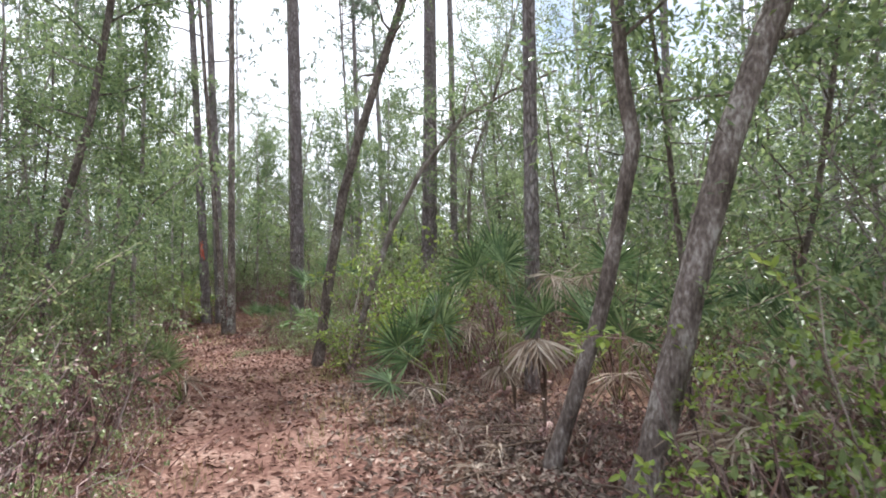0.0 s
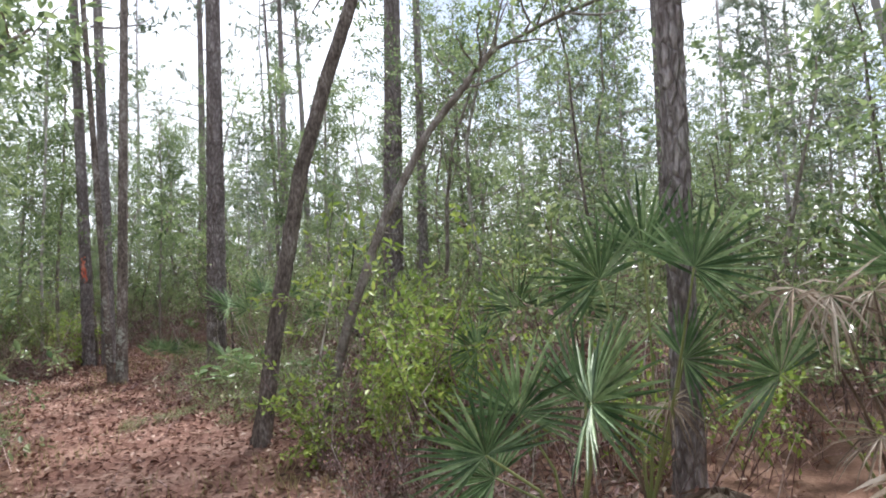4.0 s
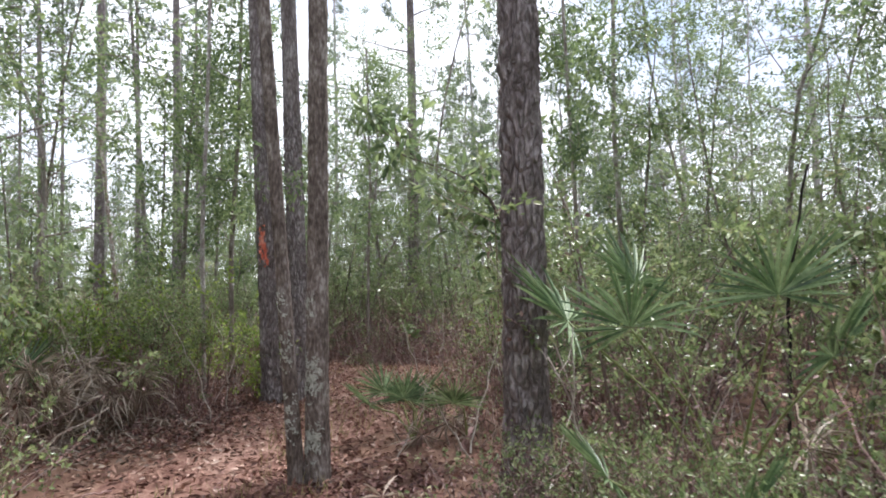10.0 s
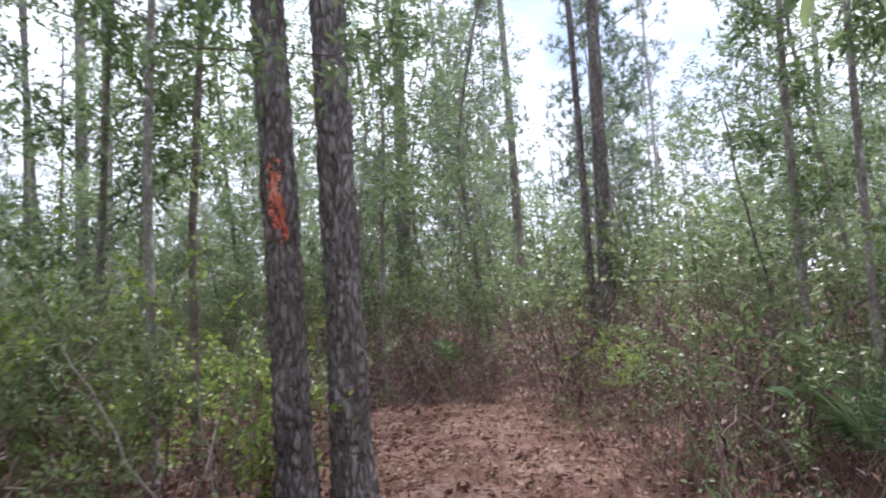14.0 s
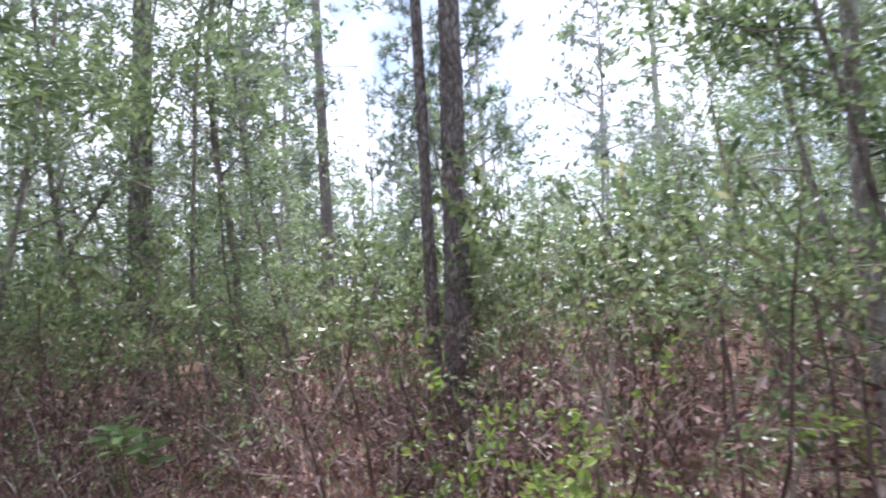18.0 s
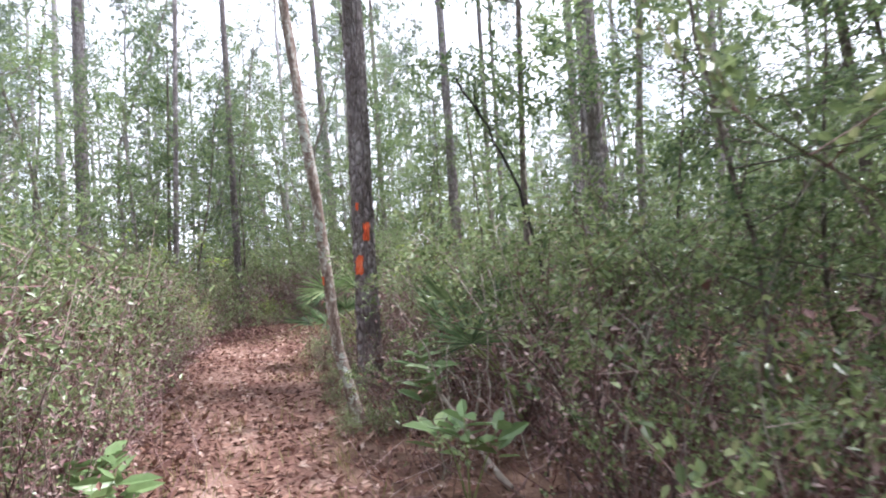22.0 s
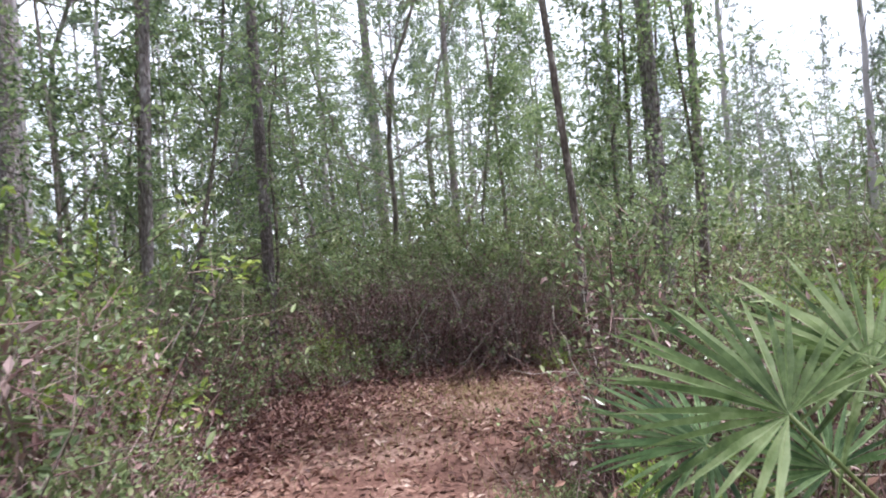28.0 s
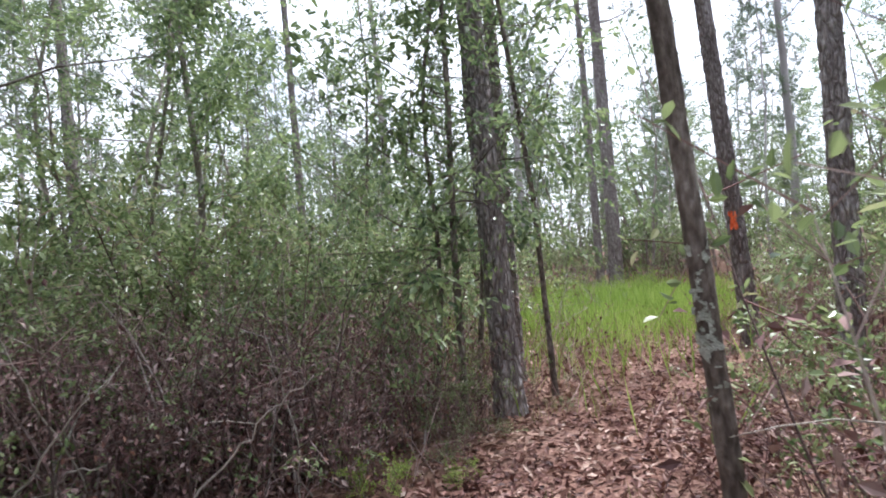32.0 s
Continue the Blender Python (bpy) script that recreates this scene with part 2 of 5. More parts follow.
M_REDLITTER = material("dark_red_leaf", [(0.08, (0.055, 0.026, 0.024)), (0.4, (0.145, 0.066, 0.055)), (0.75, (0.27, 0.145, 0.115)), (0.95, (0.46, 0.33, 0.27))], 3, (1, 1, 1), 0.6, 0, 20, per="island", through_light=0.05, spec=0.3)
M_CHAR = material("charred_wood", [(0.3, (0.016, 0.014, 0.013)), (0.7, (0.06, 0.05, 0.045))], 10, (1, 1, 1), 0.9, 0.8, 60)
M_DEADWOOD = material("bleached_wood", [(0.3, (0.28, 0.24, 0.20)), (0.7, (0.56, 0.51, 0.45))], 12, (1, 1, 1), 0.85, 0.4, 60, spec=0.15)

# ---- building blocks ----
def mesh_of(name, chunks, smooth=True):
    """One mesh from a list of (vertices, faces)."""
    vs, fs, o = [], [], 0
    for v, f in chunks:
        vs.append(np.asarray(v, float))
        fs.extend([tuple(i + o for i in q) for q in f])
        o += len(v)
    me = bpy.data.meshes.new(name)
    me.from_pydata(np.concatenate(vs).tolist(), [], fs)
    if smooth:
        me.polygons.foreach_set("use_smooth", [True] * len(me.polygons))
    return me


def part(name, me, mat, parent, label=""):
    """Links a mesh as one object under a thing or part."""
    if mat and not me.materials:
        me.materials.append(mat)
    ob = new(name, me)
    ob.parent = parent
    return tagged(ob, label)


def thing(name, label, category, group="", at=None):
    ob = new(name)
    if at is not None:
        ob.matrix_basis = at
    return tagged(ob, label, category, group)


def tube(pts, radii, sides=6, cap=True):
    """A tapered tube along a line of points."""
    pts = np.asarray(pts, float)
    n = len(pts)
    radii = np.broadcast_to(radii, (n,))
    t = np.gradient(pts, axis=0)
    t /= np.linalg.norm(t, axis=1)[:, None] + 1e-9
    ref = np.array([0.0, 0, 1]) if abs(t[0, 2]) < 0.9 else np.array([1.0, 0, 0])
    u = np.cross(t, ref)
    u /= np.linalg.norm(u, axis=1)[:, None] + 1e-9
    w = np.cross(t, u)
    a = np.arange(sides) * 2 * np.pi / sides
    ring = pts[:, None] + radii[:, None, None] * (np.cos(a)[None, :, None] * u[:, None] + np.sin(a)[None, :, None] * w[:, None])
    f = [(i * sides + k, i * sides + (k + 1) % sides, (i + 1) * sides + (k + 1) % sides, (i + 1) * sides + k) for i in range(n - 1) for k in range(sides)]
    v = ring.reshape(-1, 3)
    if cap:
        f.append(tuple((n - 1) * sides + k for k in range(sides)))
    return v, f


def unit(v):
    return v / (np.linalg.norm(v, axis=-1, keepdims=True) + 1e-9)


def leaf_set(P, D, L, W, rng, fold=0.25, broad=False, droop=0.0, needle=False):
    """Folded leaves: base points, directions, lengths and widths."""
    n = len(P)
    L, W = np.broadcast_to(L, (n,))[:, None], np.broadcast_to(W, (n,))[:, None]
    D = unit(D)
    side = unit(np.cross(D, rng.normal(size=(n, 3)) * 0.5 + np.array([0, 0, 1.0])))
    up = np.cross(side, D)
    if needle:
        v = np.stack([P - side * W * 0.5, P + side * W * 0.5, P + D * L], 1).reshape(-1, 3)
        f = [(i, i + 1, i + 2) for i in range(0, 3 * n, 3)]
    elif broad:
        q = [P, P + D * L * 0.3 + side * W * 0.46 + up * W * fold, P + D * L * 0.68 + side * W * 0.42 + up * W * (fold - droop), P + D * L - up * L * droop,
             P + D * L * 0.68 - side * W * 0.42 + up * W * (fold - droop), P + D * L * 0.3 - side * W * 0.46 + up * W * fold]
        v = np.stack(q, 1).reshape(-1, 3)
        f = [q for i in range(0, 6 * n, 6) for q in ((i, i + 1, i + 2, i + 3), (i, i + 3, i + 4, i + 5))]
    else:
        q = [P, P + D * L * 0.45 + side * W * 0.5 + up * W * fold, P + D * L, P + D * L * 0.45 - side * W * 0.5 + up * W * fold]
        v = np.stack(q, 1).reshape(-1, 3)
        f = [q for i in range(0, 4 * n, 4) for q in ((i, i + 1, i + 2), (i, i + 2, i + 3))]
    return v, f


def bent(p, d, length, n, rng, wander=0.15, lift=0.0):
    """A wandering line from p along d."""
    pts, p, d = [np.array(p, float)], np.array(p, float), unit(np.array(d, float))
    for _ in range(n):
        d = unit(d + rng.normal(size=3) * wander + np.array([0, 0, lift]))
        p = p + d * length / n
        pts.append(p.copy())
    return np.array(pts)


# ---- the plan: trail and what keeps off it ----
TRAIL = [(2.6, -5, 0.9), (1.4, -0.5, 0.95), (0.5, 2, 1.0), (-0.3, 5, 1.0), (-1.1, 7.5, 0.95), (-2.1, 10, 0.95), (-3.2, 12.6, 0.95), (-4.6, 14.8, 0.95), (-5.9, 16.4, 0.8), (-6.45, 18, 0.8),
         (-6.15, 20, 0.8), (-5.9, 22, 0.9), (-6.3, 23.9, 1.1), (-7.3, 24.5, 0.9), (-8.8, 24.75, 0.75), (-10.5, 25.1, 0.65), (-13, 25.65, 0.6), (-15.5, 26.3, 0.65), (-18, 26.95, 0.85), (-20.3, 27.7, 1.25),
         (-22.2, 28.9, 1.6), (-21.85, 30.4, 1.05), (-21.4, 32.0, 0.75), (-21.55, 34.3, 0.6), (-21.7, 36.2, 0.45), (-21.8, 38, 0.35), (-22, 41, 0.3), (-21.8, 47, 0.3)]
TR = np.array(TRAIL)


def trail_line(step=0.25):
    out = []
    for a, b in zip(TR[:-1], TR[1:]):
        k = max(1, int(np.linalg.norm(b[:2] - a[:2]) / step))
        out += [a + (b - a) * i / k for i in range(k)]
    out = np.array(out + [TR[-1]])
    for _ in range(12):
        out[1:-1] = (out[:-2] + 2 * out[1:-1] + out[2:]) / 4
    return out


LINE = trail_line()


def off_trail(x, y):
    """Metres from the trail's edge (negative on it)."""
    d = np.hypot(LINE[:, 0] - x, LINE[:, 1] - y)
    k = int(np.argmin(d))
    return d[k] - LINE[k, 2]


def rise(x, y):
    """Height of the ground: level by the trail, uneven away from it."""
    s = min(1.0, max(0.0, (off_trail(x, y) - 1.5) / 6))
    return s * 0.10 * noise.noise((x * 0.25, y * 0.25, 3.1))


# ---- ground ----
def axis_steps(lo, hi, step, far):
    inner = list(np.arange(lo, hi + step / 2, step))
    return [lo - far, lo - far / 4, lo - far / 16, *inner, hi + far / 16, hi + far / 4, hi + far]


gx, gy = axis_steps(-60, 30, 1.0, 900), axis_steps(-15, 75, 1.0, 900)
gv = [(x, y, rise(x, y) if -60 < x < 30 and -15 < y < 75 else 0.0) for y in gy for x in gx]
nx = len(gx)
gf = [(j * nx + i, j * nx + i + 1, (j + 1) * nx + i + 1, (j + 1) * nx + i) for j in range(len(gy) - 1) for i in range(nx - 1)]
ground = tagged(part("ground", mesh_of("ground", [(gv, gf)]), M_GROUND, None), "dark brown forest floor covered in leaf litter and humus", "ground", kind="structure")

# the trail: a ragged ribbon of trodden sand, slightly proud
rng = np.random.default_rng(5)
tv, tf = [], []
tang = unit(np.gradient(LINE[:, :2], axis=0))
for i, (p, t) in enumerate(zip(LINE, tang)):
    s = np.array([-t[1], t[0]])
    jl, jr = (noise.noise((i * 0.23, 7.0 + k, 0.5)) * 0.22 for k in (0, 9))
    w = p[2]
    for u in np.linspace(-1, 1, 9):
        q = p[:2] + s * u * (w + (jl if u < 0 else jr) * abs(u))
        tv.append((q[0], q[1], 0.012 * (1 - u * u) * (0.6 + noise.noise((q[0] * 1.7, q[1] * 1.7, 0))) + 0.004))
tf = [(i * 9 + k, i * 9 + k + 1, (i + 1) * 9 + k + 1, (i + 1) * 9 + k) for i in range(len(LINE) - 1) for k in range(8)]
tagged(part("trail", mesh_of("trail", [(tv, tf)]), M_TRAIL, None), "trodden reddish sandy footpath strewn with dead leaves", "path", kind="structure")

# ---- trees ----
TREES = []                                     # (x, y, radius) kept free of shrubs


def trunk_radius(z, r, h):
    return r * (1 - 0.72 * min(1.0, z / h)) + r * 0.28 * math.exp(-z / 0.28)


def pine_axis(z, lean, sway, h):
    """Where the trunk's middle lies at height z, from its foot."""
    k = z / 10.0
    return lean[0] * z + sway * math.sin(k * 2.1) * 0.25, lean[1] * z + sway * math.cos(k * 1.7 + 1) * 0.2 - sway * 0.108


def plate(a, z, r, seed):
    """How far bark plates stand out, 0 to 1."""
    w = noise.noise((math.cos(a) * r * 9, math.sin(a) * r * 9, z * 4 + seed))
    u = noise.noise((math.cos(a) * r * 30 + seed, math.sin(a) * r * 30, z * 12))
    x, y = (r * math.cos(a)) / 0.055 + w * 0.6, (r * math.sin(a)) / 0.055 + w * 0.5
    d, _ = noise.voronoi((x + seed, y, z / 0.17 + w * 0.6 + u * 0.3))
    return min(1.0, max(0.0, (d[1] - d[0]) * 3.4)) * (0.75 + 0.5 * u) + 0.25 * w


def bark_tube(r, h, lean, sway, seed, detail_to, depth=0.032, sides=76, kink=None):
    """A trunk whose bark stands out in plates up to a height."""
    zs = list(np.arange(-0.15, detail_to, 0.026)) + list(np.linspace(detail_to, h, 14))
    v, f = [], []
    for z in zs:
        zz = max(z, 0.0)
        ox, oy = pine_axis(zz, lean, sway, h) if kink is None else kink(zz)
        rr = trunk_radius(zz, r, h)
        for k in range(sides):
            a = 2 * math.pi * k / sides
            wob = 1 + 0.06 * noise.noise((math.cos(a) * 1.3 + seed, math.sin(a) * 1.3, zz * 0.7))
            q = rr * wob + (depth * (plate(a, zz, r, seed) - 0.5) if z < detail_to else 0.0)
            v.append((ox + q * math.cos(a), oy + q * math.sin(a), z))
    f = [(i * sides + k, i * sides + (k + 1) % sides, (i + 1) * sides + (k + 1) % sides, (i + 1) * sides + k) for i in range(len(zs) - 1) for k in range(sides)]
    return v, f


def patch(r, h, lean, sway, seed, z0, z1, a0, a1, ragged, lift=0.009, kink=None, depth=0.032, spots=False):
    """A ragged skin of paint or lichen on the bark: azimuths in degrees."""
    nz, na = max(6, int((z1 - z0) / 0.0055)), max(6, int(math.radians(a1 - a0) * r / 0.005))
    v, f = [], []
    for i in range(nz + 1):
        z = z0 + (z1 - z0) * i / nz
        ox, oy = pine_axis(z, lean, sway, h) if kink is None else kink(z)
        for j in range(na + 1):
            a = math.radians(a0 + (a1 - a0) * j / na)
            a_ = a % (2 * math.pi)
            wob = 1 + 0.06 * noise.noise((math.cos(a) * 1.3 + seed, math.sin(a) * 1.3, z * 0.7))
            q = trunk_radius(z, r, h) * wob + depth * (plate(a_, z, r, seed) - 0.5) + lift
            v.append((ox + q * math.cos(a), oy + q * math.sin(a), z))
    for i in range(nz):
        for j in range(na):
            e = max(abs(2 * (i + 0.5) / nz - 1), abs(2 * (j + 0.5) / na - 1))
            if spots:
                q = noise.noise((i * 0.1 + seed, j * 0.12, seed * 3.3)) + 0.9 * noise.noise((i * 0.3 + seed, j * 0.33, seed)) - 0.9 * e ** 3
                if q > 0.0:
                    f.append((i * (na + 1) + j, i * (na + 1) + j + 1, (i + 1) * (na + 1) + j + 1, (i + 1) * (na + 1) + j))
            elif (noise.noise((i * 0.1 + seed, j * 0.15, seed * 3.3)) + 0.7 * noise.noise((i * 0.28 + seed, j * 0.38, seed))) * ragged + (1 - e) > 0.22:
                f.append((i * (na + 1) + j, i * (na + 1) + j + 1, (i + 1) * (na + 1) + j + 1, (i + 1) * (na + 1) + j))
    return v, f


def needle_crown(rng, h, start, spread, branches=24):
    """Limbs with needle tufts: two chunks, wood and needles."""
    wood, P, D = [], [], []
    for i in range(branches):
        z = start + (h - start) * (i / branches) ** 0.9
        a = rng.uniform(0, 2 * np.pi)
        ln = spread * (1.05 - 0.75 * (z - start) / (h - start)) * rng.uniform(0.5, 1.1)
        pts = bent((0, 0, z), (np.cos(a), np.sin(a), 0.25), ln, 4, rng, 0.16, 0.05)
        wood.append(tube(pts, np.linspace(0.035, 0.008, 5), 4))
        for _ in range(11):
            k = rng.integers(2, 5)
            c = pts[k] + rng.normal(size=3) * 0.2
            m = 17
            d = unit(rng.normal(size=(m, 3)) + np.array([0, 0, 0.35]) + 0.5 * unit(pts[k] - pts[0]))
            P.append(np.repeat(c[None], m, 0))
            D.append(d)
    P, D = np.concatenate(P), np.concatenate(D)
    return wood, [leaf_set(P, D, rng.uniform(0.2, 0.36, len(P)), 0.032, rng, needle=True)]


CROWNS = []
for s in range(4):
    rng = np.random.default_rng(100 + s)
    hh = 19 + s
    wood, ndl = needle_crown(rng, hh, (9.5, 11.5, 8.0, 12.5)[s], (2.4, 2.0, 2.6, 2.2)[s])
    CROWNS.append((hh, mesh_of("limbs", wood), mesh_of("crown", ndl, False)))


YOUNG = []
for s in range(2):
    rng = np.random.default_rng(120 + s)
    wood, ndl = needle_crown(rng, (10.5, 13.5)[s], (3.2, 5.0)[s], (1.7, 2.0)[s], 26)
    YOUNG.append(((10.5, 13.5)[s], mesh_of("limbs", wood), mesh_of("crown", ndl, False)))


def pine(x, y, r, label, lean=(0, 0), sway=0.3, seed=1.0, blaze=(), lichen=(), detail_to=4.2, crown=0, depth=0.032, mat=None, paint=None):
    """A near pine: plated trunk, crown far overhead, paint blazes and lichen as parts."""
    hh, limbs, needles = CROWNS[crown]
    depth = min(depth, r * 0.17)
    t = thing("pine_tree", label, "tree", "pines by the trail", pose(x, y, rise(x, y)))
    part("trunk", mesh_of("trunk", [bark_tube(r, hh, lean, sway, seed, detail_to, depth)]), mat or M_PINE, t)
    ox, oy = pine_axis(hh * 0.7, lean, sway, hh)
    for me, m, nm in ((limbs, M_HAZEBARK, "branchwork"), (needles, M_NEEDLE, "crown")):
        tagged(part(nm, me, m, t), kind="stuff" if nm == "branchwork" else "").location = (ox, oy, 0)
    for b in blaze:
        part("blaze", mesh_of("blaze", [patch(r, hh, lean, sway, seed, *b, depth=depth)], False), paint or M_BLAZE, t, "ragged orange paint blaze on the bark")
    for b in lichen:
        part("lichen", mesh_of("lichen", [patch(r, hh, lean, sway, seed, *b, depth=depth, spots=True)], False), M_LICHEN, t, "pale grey-green lichen crust")
    TREES.append((x, y, r))
    return t


def az(dx, dy):
    return math.degrees(math.atan2(dy, dx))


pine(-3.62, 17.18, 0.165, "tall pine with thick plated grey-brown bark", seed=2.0)
pine(-7.46, 21.16, 0.135, "pine with plated bark and an orange paint blaze", seed=3.0, lean=(-0.031, -0.011), sway=0.1, blaze=[(1.98, 2.52, -108, -62, 1.25), (1.9, 2.2, -78, -48, 1.1)], crown=1, paint=M_BLAZE_OLD)
pine(-7.10, 21.35, 0.145, "dark plated pine trunk beside the blazed pine", seed=4.0, lean=(-0.021, -0.007), sway=0.1, crown=2)
pine(-5.43, 17.33, 0.058, "slim leaning tree with lichen-spotted grey bark", seed=17.0, lean=(-0.055, -0.021), sway=0.05, depth=0.005, mat=M_OAK,
     lichen=[(0.85, 1.25, -160, -20, 0.9), (1.3, 1.6, -150, -40, 0.9), (0.3, 0.75, -140, -20, 1.1)], crown=3)
pine(-5.30, 17.42, 0.092, "trunk with rough brown bark and pale lichen crusts", seed=18.0, lean=(0.014, 0.005), sway=0.05, depth=0.008, mat=M_OAK,
     lichen=[(0.6, 1.05, -160, -20, 0.9), (0.15, 0.5, -140, -30, 1.0), (1.3, 1.5, -150, -80, 0.9)], crown=0)
pine(-0.55, 17.87, 0.2, "tall stout pine with rough bark", seed=5.0, crown=3, lean=(0.02, 0))
pine(0.1, 18.4, 0.1, "slim pine beside a stouter one", seed=19.0, crown=1, detail_to=3)
pine(1.22, 9.55, 0.092, "pine rising out of a palmetto thicket", seed=6.0, lean=(0.01, 0), sway=0.15)
pine(6.3, 21.0, 0.16, "pine with rough bark behind the palmettos", seed=7.0, crown=1, detail_to=2)
pine(-8.12, 32.8, 0.19, "straight pine above the thicket", seed=8.0, crown=2, lean=(0.01, 0))
pine(-4.68, 41.1, 0.2, "straight pine above the thicket", seed=9.0, crown=3, detail_to=2, lean=(-0.02, 0))
pine(-4.01, 27.9, 0.136, "stout pine above the thicket", seed=10.0)
pine(-4.2, 28.03, 0.07, "slim pine leaning on a stout neighbour", seed=20.0, lean=(-0.03, 0.0), crown=1, detail_to=2)
pine(-15.48, 27.68, 0.136, "pine with plated bark and two orange paint blazes", seed=11.0, lean=(0.002, 0.004), sway=0.1, depth=0.024, blaze=[(1.25, 1.53, -78, -30, 0.22), (1.63, 1.9, -32, 12, 0.22), (2.0, 2.1, -60, -45, 0.9)], crown=1)
pine(-28.45, 25.45, 0.2, "reddish-barked pine deeper in the woods", seed=12.0, detail_to=1.0, lean=(0.014, 0.025))
pine(-26.54, 29.03, 0.1, "slender pine deeper in the woods", seed=13.0, detail_to=1.0, crown=1)
pine(-39.07, 37.07, 0.26, "tall pine deeper in the woods", seed=14.0, detail_to=1.0, lean=(-0.013, -0.029), crown=2)
pine(-23.57, 26.9, 0.06, "slim pine behind green bushes", seed=21.0, detail_to=2.0, lean=(0.022, 0.048), crown=3)
pine(-34.77, 37.63, 0.15, "slim pine above the thicket", seed=22.0, detail_to=1.0, crown=0)
pine(-31.5, 41.8, 0.115, "slim pine above the thicket", seed=23.0, detail_to=1.0, crown=1)
pine(-15.78, 31.69, 0.175, "dark pine in dense undergrowth", seed=24.0, detail_to=3.0, crown=2)
pine(-22.53, 33.58, 0.13, "pine at the corner of the thicket", seed=15.0, crown=2, lean=(-0.017, -0.009), sway=0.1)
pine(-23.0, 35.0, 0.085, "slim pine at the corner of the thicket", seed=25.0, crown=0, detail_to=3)
pine(-20.64, 37.33, 0.118, "pine with a small orange blaze by the clearing", seed=16.0, crown=3, lean=(-0.051, -0.026), sway=0.1, blaze=[(1.5, 1.75, -130, -70, 0.5)])
pine(-19.7, 35.12, 0.119, "pine with rough dark bark by the clearing", seed=26.0, crown=1)
pine(-24.57, 47.43, 0.21, "reddish pine beyond the meadow", seed=27.0, crown=2, detail_to=1)
pine(-25.6, 49.6, 0.14, "slender pine beyond the meadow", seed=28.0, crown=0, detail_to=1)


def bent_tree(name, label, line, r0, r1, mat, seed, leaves=0, leaf_len=0.08, leaf_from=0.45, leaf_mat=None, lichen=(), spread=0.9, blaze=()):
    """A crooked tree along a line of points in the world, with limbs and leaves on its upper part."""
    line = np.array(line, float)
    foot = line[0].copy()
    foot[2] = 0
    loc = line - foot
    h = loc[-1, 2]
    rng = np.random.default_rng(seed)
    t = thing(name, label, "tree", "", pose(*foot))
    zs = loc[:, 2]

    def kink(z):
        return float(np.interp(z, zs, loc[:, 0])), float(np.interp(z, zs, loc[:, 1]))

    n, sides = int(h / 0.05), 18
    v = []
    for i in range(n + 1):
        z = -0.1 + (h + 0.1) * i / n
        ox, oy = kink(max(z, 0))
        rr = (r0 + (r1 - r0) * max(z, 0) / h) * (1 + 0.35 * math.exp(-max(z, 0) / 0.2))
        for k in range(sides):
            a = 2 * math.pi * k / sides
            q = rr * (1 + 0.12 * noise.noise((math.cos(a) * 2 + seed, math.sin(a) * 2, z * 2.5)) + 0.1 * (plate(a, z, r0, seed) - 0.5))
            v.append((ox + q * math.cos(a), oy + q * math.sin(a), z))
    f = [(i * sides + k, i * sides + (k + 1) % sides, (i + 1) * sides + (k + 1) % sides, (i + 1) * sides + k) for i in range(n) for k in range(sides)]
    part("trunk", mesh_of("trunk", [(v, f)]), mat, t)
    for z0, z1, a0, a1 in lichen:
        part("lichen", mesh_of("lichen", [patch(r0 * 1.02, h * 3.0, (0, 0), 0, seed, z0, z1, a0, a1, 0.9, 0.006, kink, r0 * 0.1, True)], False), M_LICHEN, t, "pale grey lichen crust")
    for z0, z1, a0, a1 in blaze:
        part("blaze", mesh_of("blaze", [patch(r0 * 1.02, h * 3.0, (0, 0), 0, seed, z0, z1, a0, a1, 0.9, 0.008, kink, r0 * 0.1)], False), M_BLAZE, t, "worn smear of orange paint")
    if leaves:
        P, D = [], []
        for i in range(14):
            z = h * (leaf_from + (1 - leaf_from) * (i + 0.5) / 14)
            ox, oy = kink(z)
            a = rng.uniform(0, 6.28)
            pts = bent((ox, oy, z), (math.cos(a), math.sin(a), 0.35), spread * rng.uniform(0.5, 1.3), 5, rng, 0.25, 0.02)
            part("limb", mesh_of("limb", [tube(pts, np.linspace(r1 * 0.4, 0.004, 6), 6)]), mat, t)
            for _ in range(leaves // 14 // 5):
                q = bent(pts[rng.integers(1, 6)], rng.normal(size=3), 0.35, 1, rng)
                w = rng.uniform(0.1, 1, (5, 1))
                P.append(q[0] + (q[1] - q[0]) * w)
                D.append(unit(q[1] - q[0]) + rng.normal(size=(5, 3)) * 0.6 - np.array([0, 0, 0.25]))
        P, D = np.concatenate(P), np.concatenate(D)
        part("crown", mesh_of("crown", [leaf_set(P, D, leaf_len * rng.uniform(0.7, 1.3, len(P)), leaf_len * 0.4, rng, 0.15, True)], False), leaf_mat or M_TREELEAF, t)
    TREES.append((foot[0], foot[1], r0))
    return t


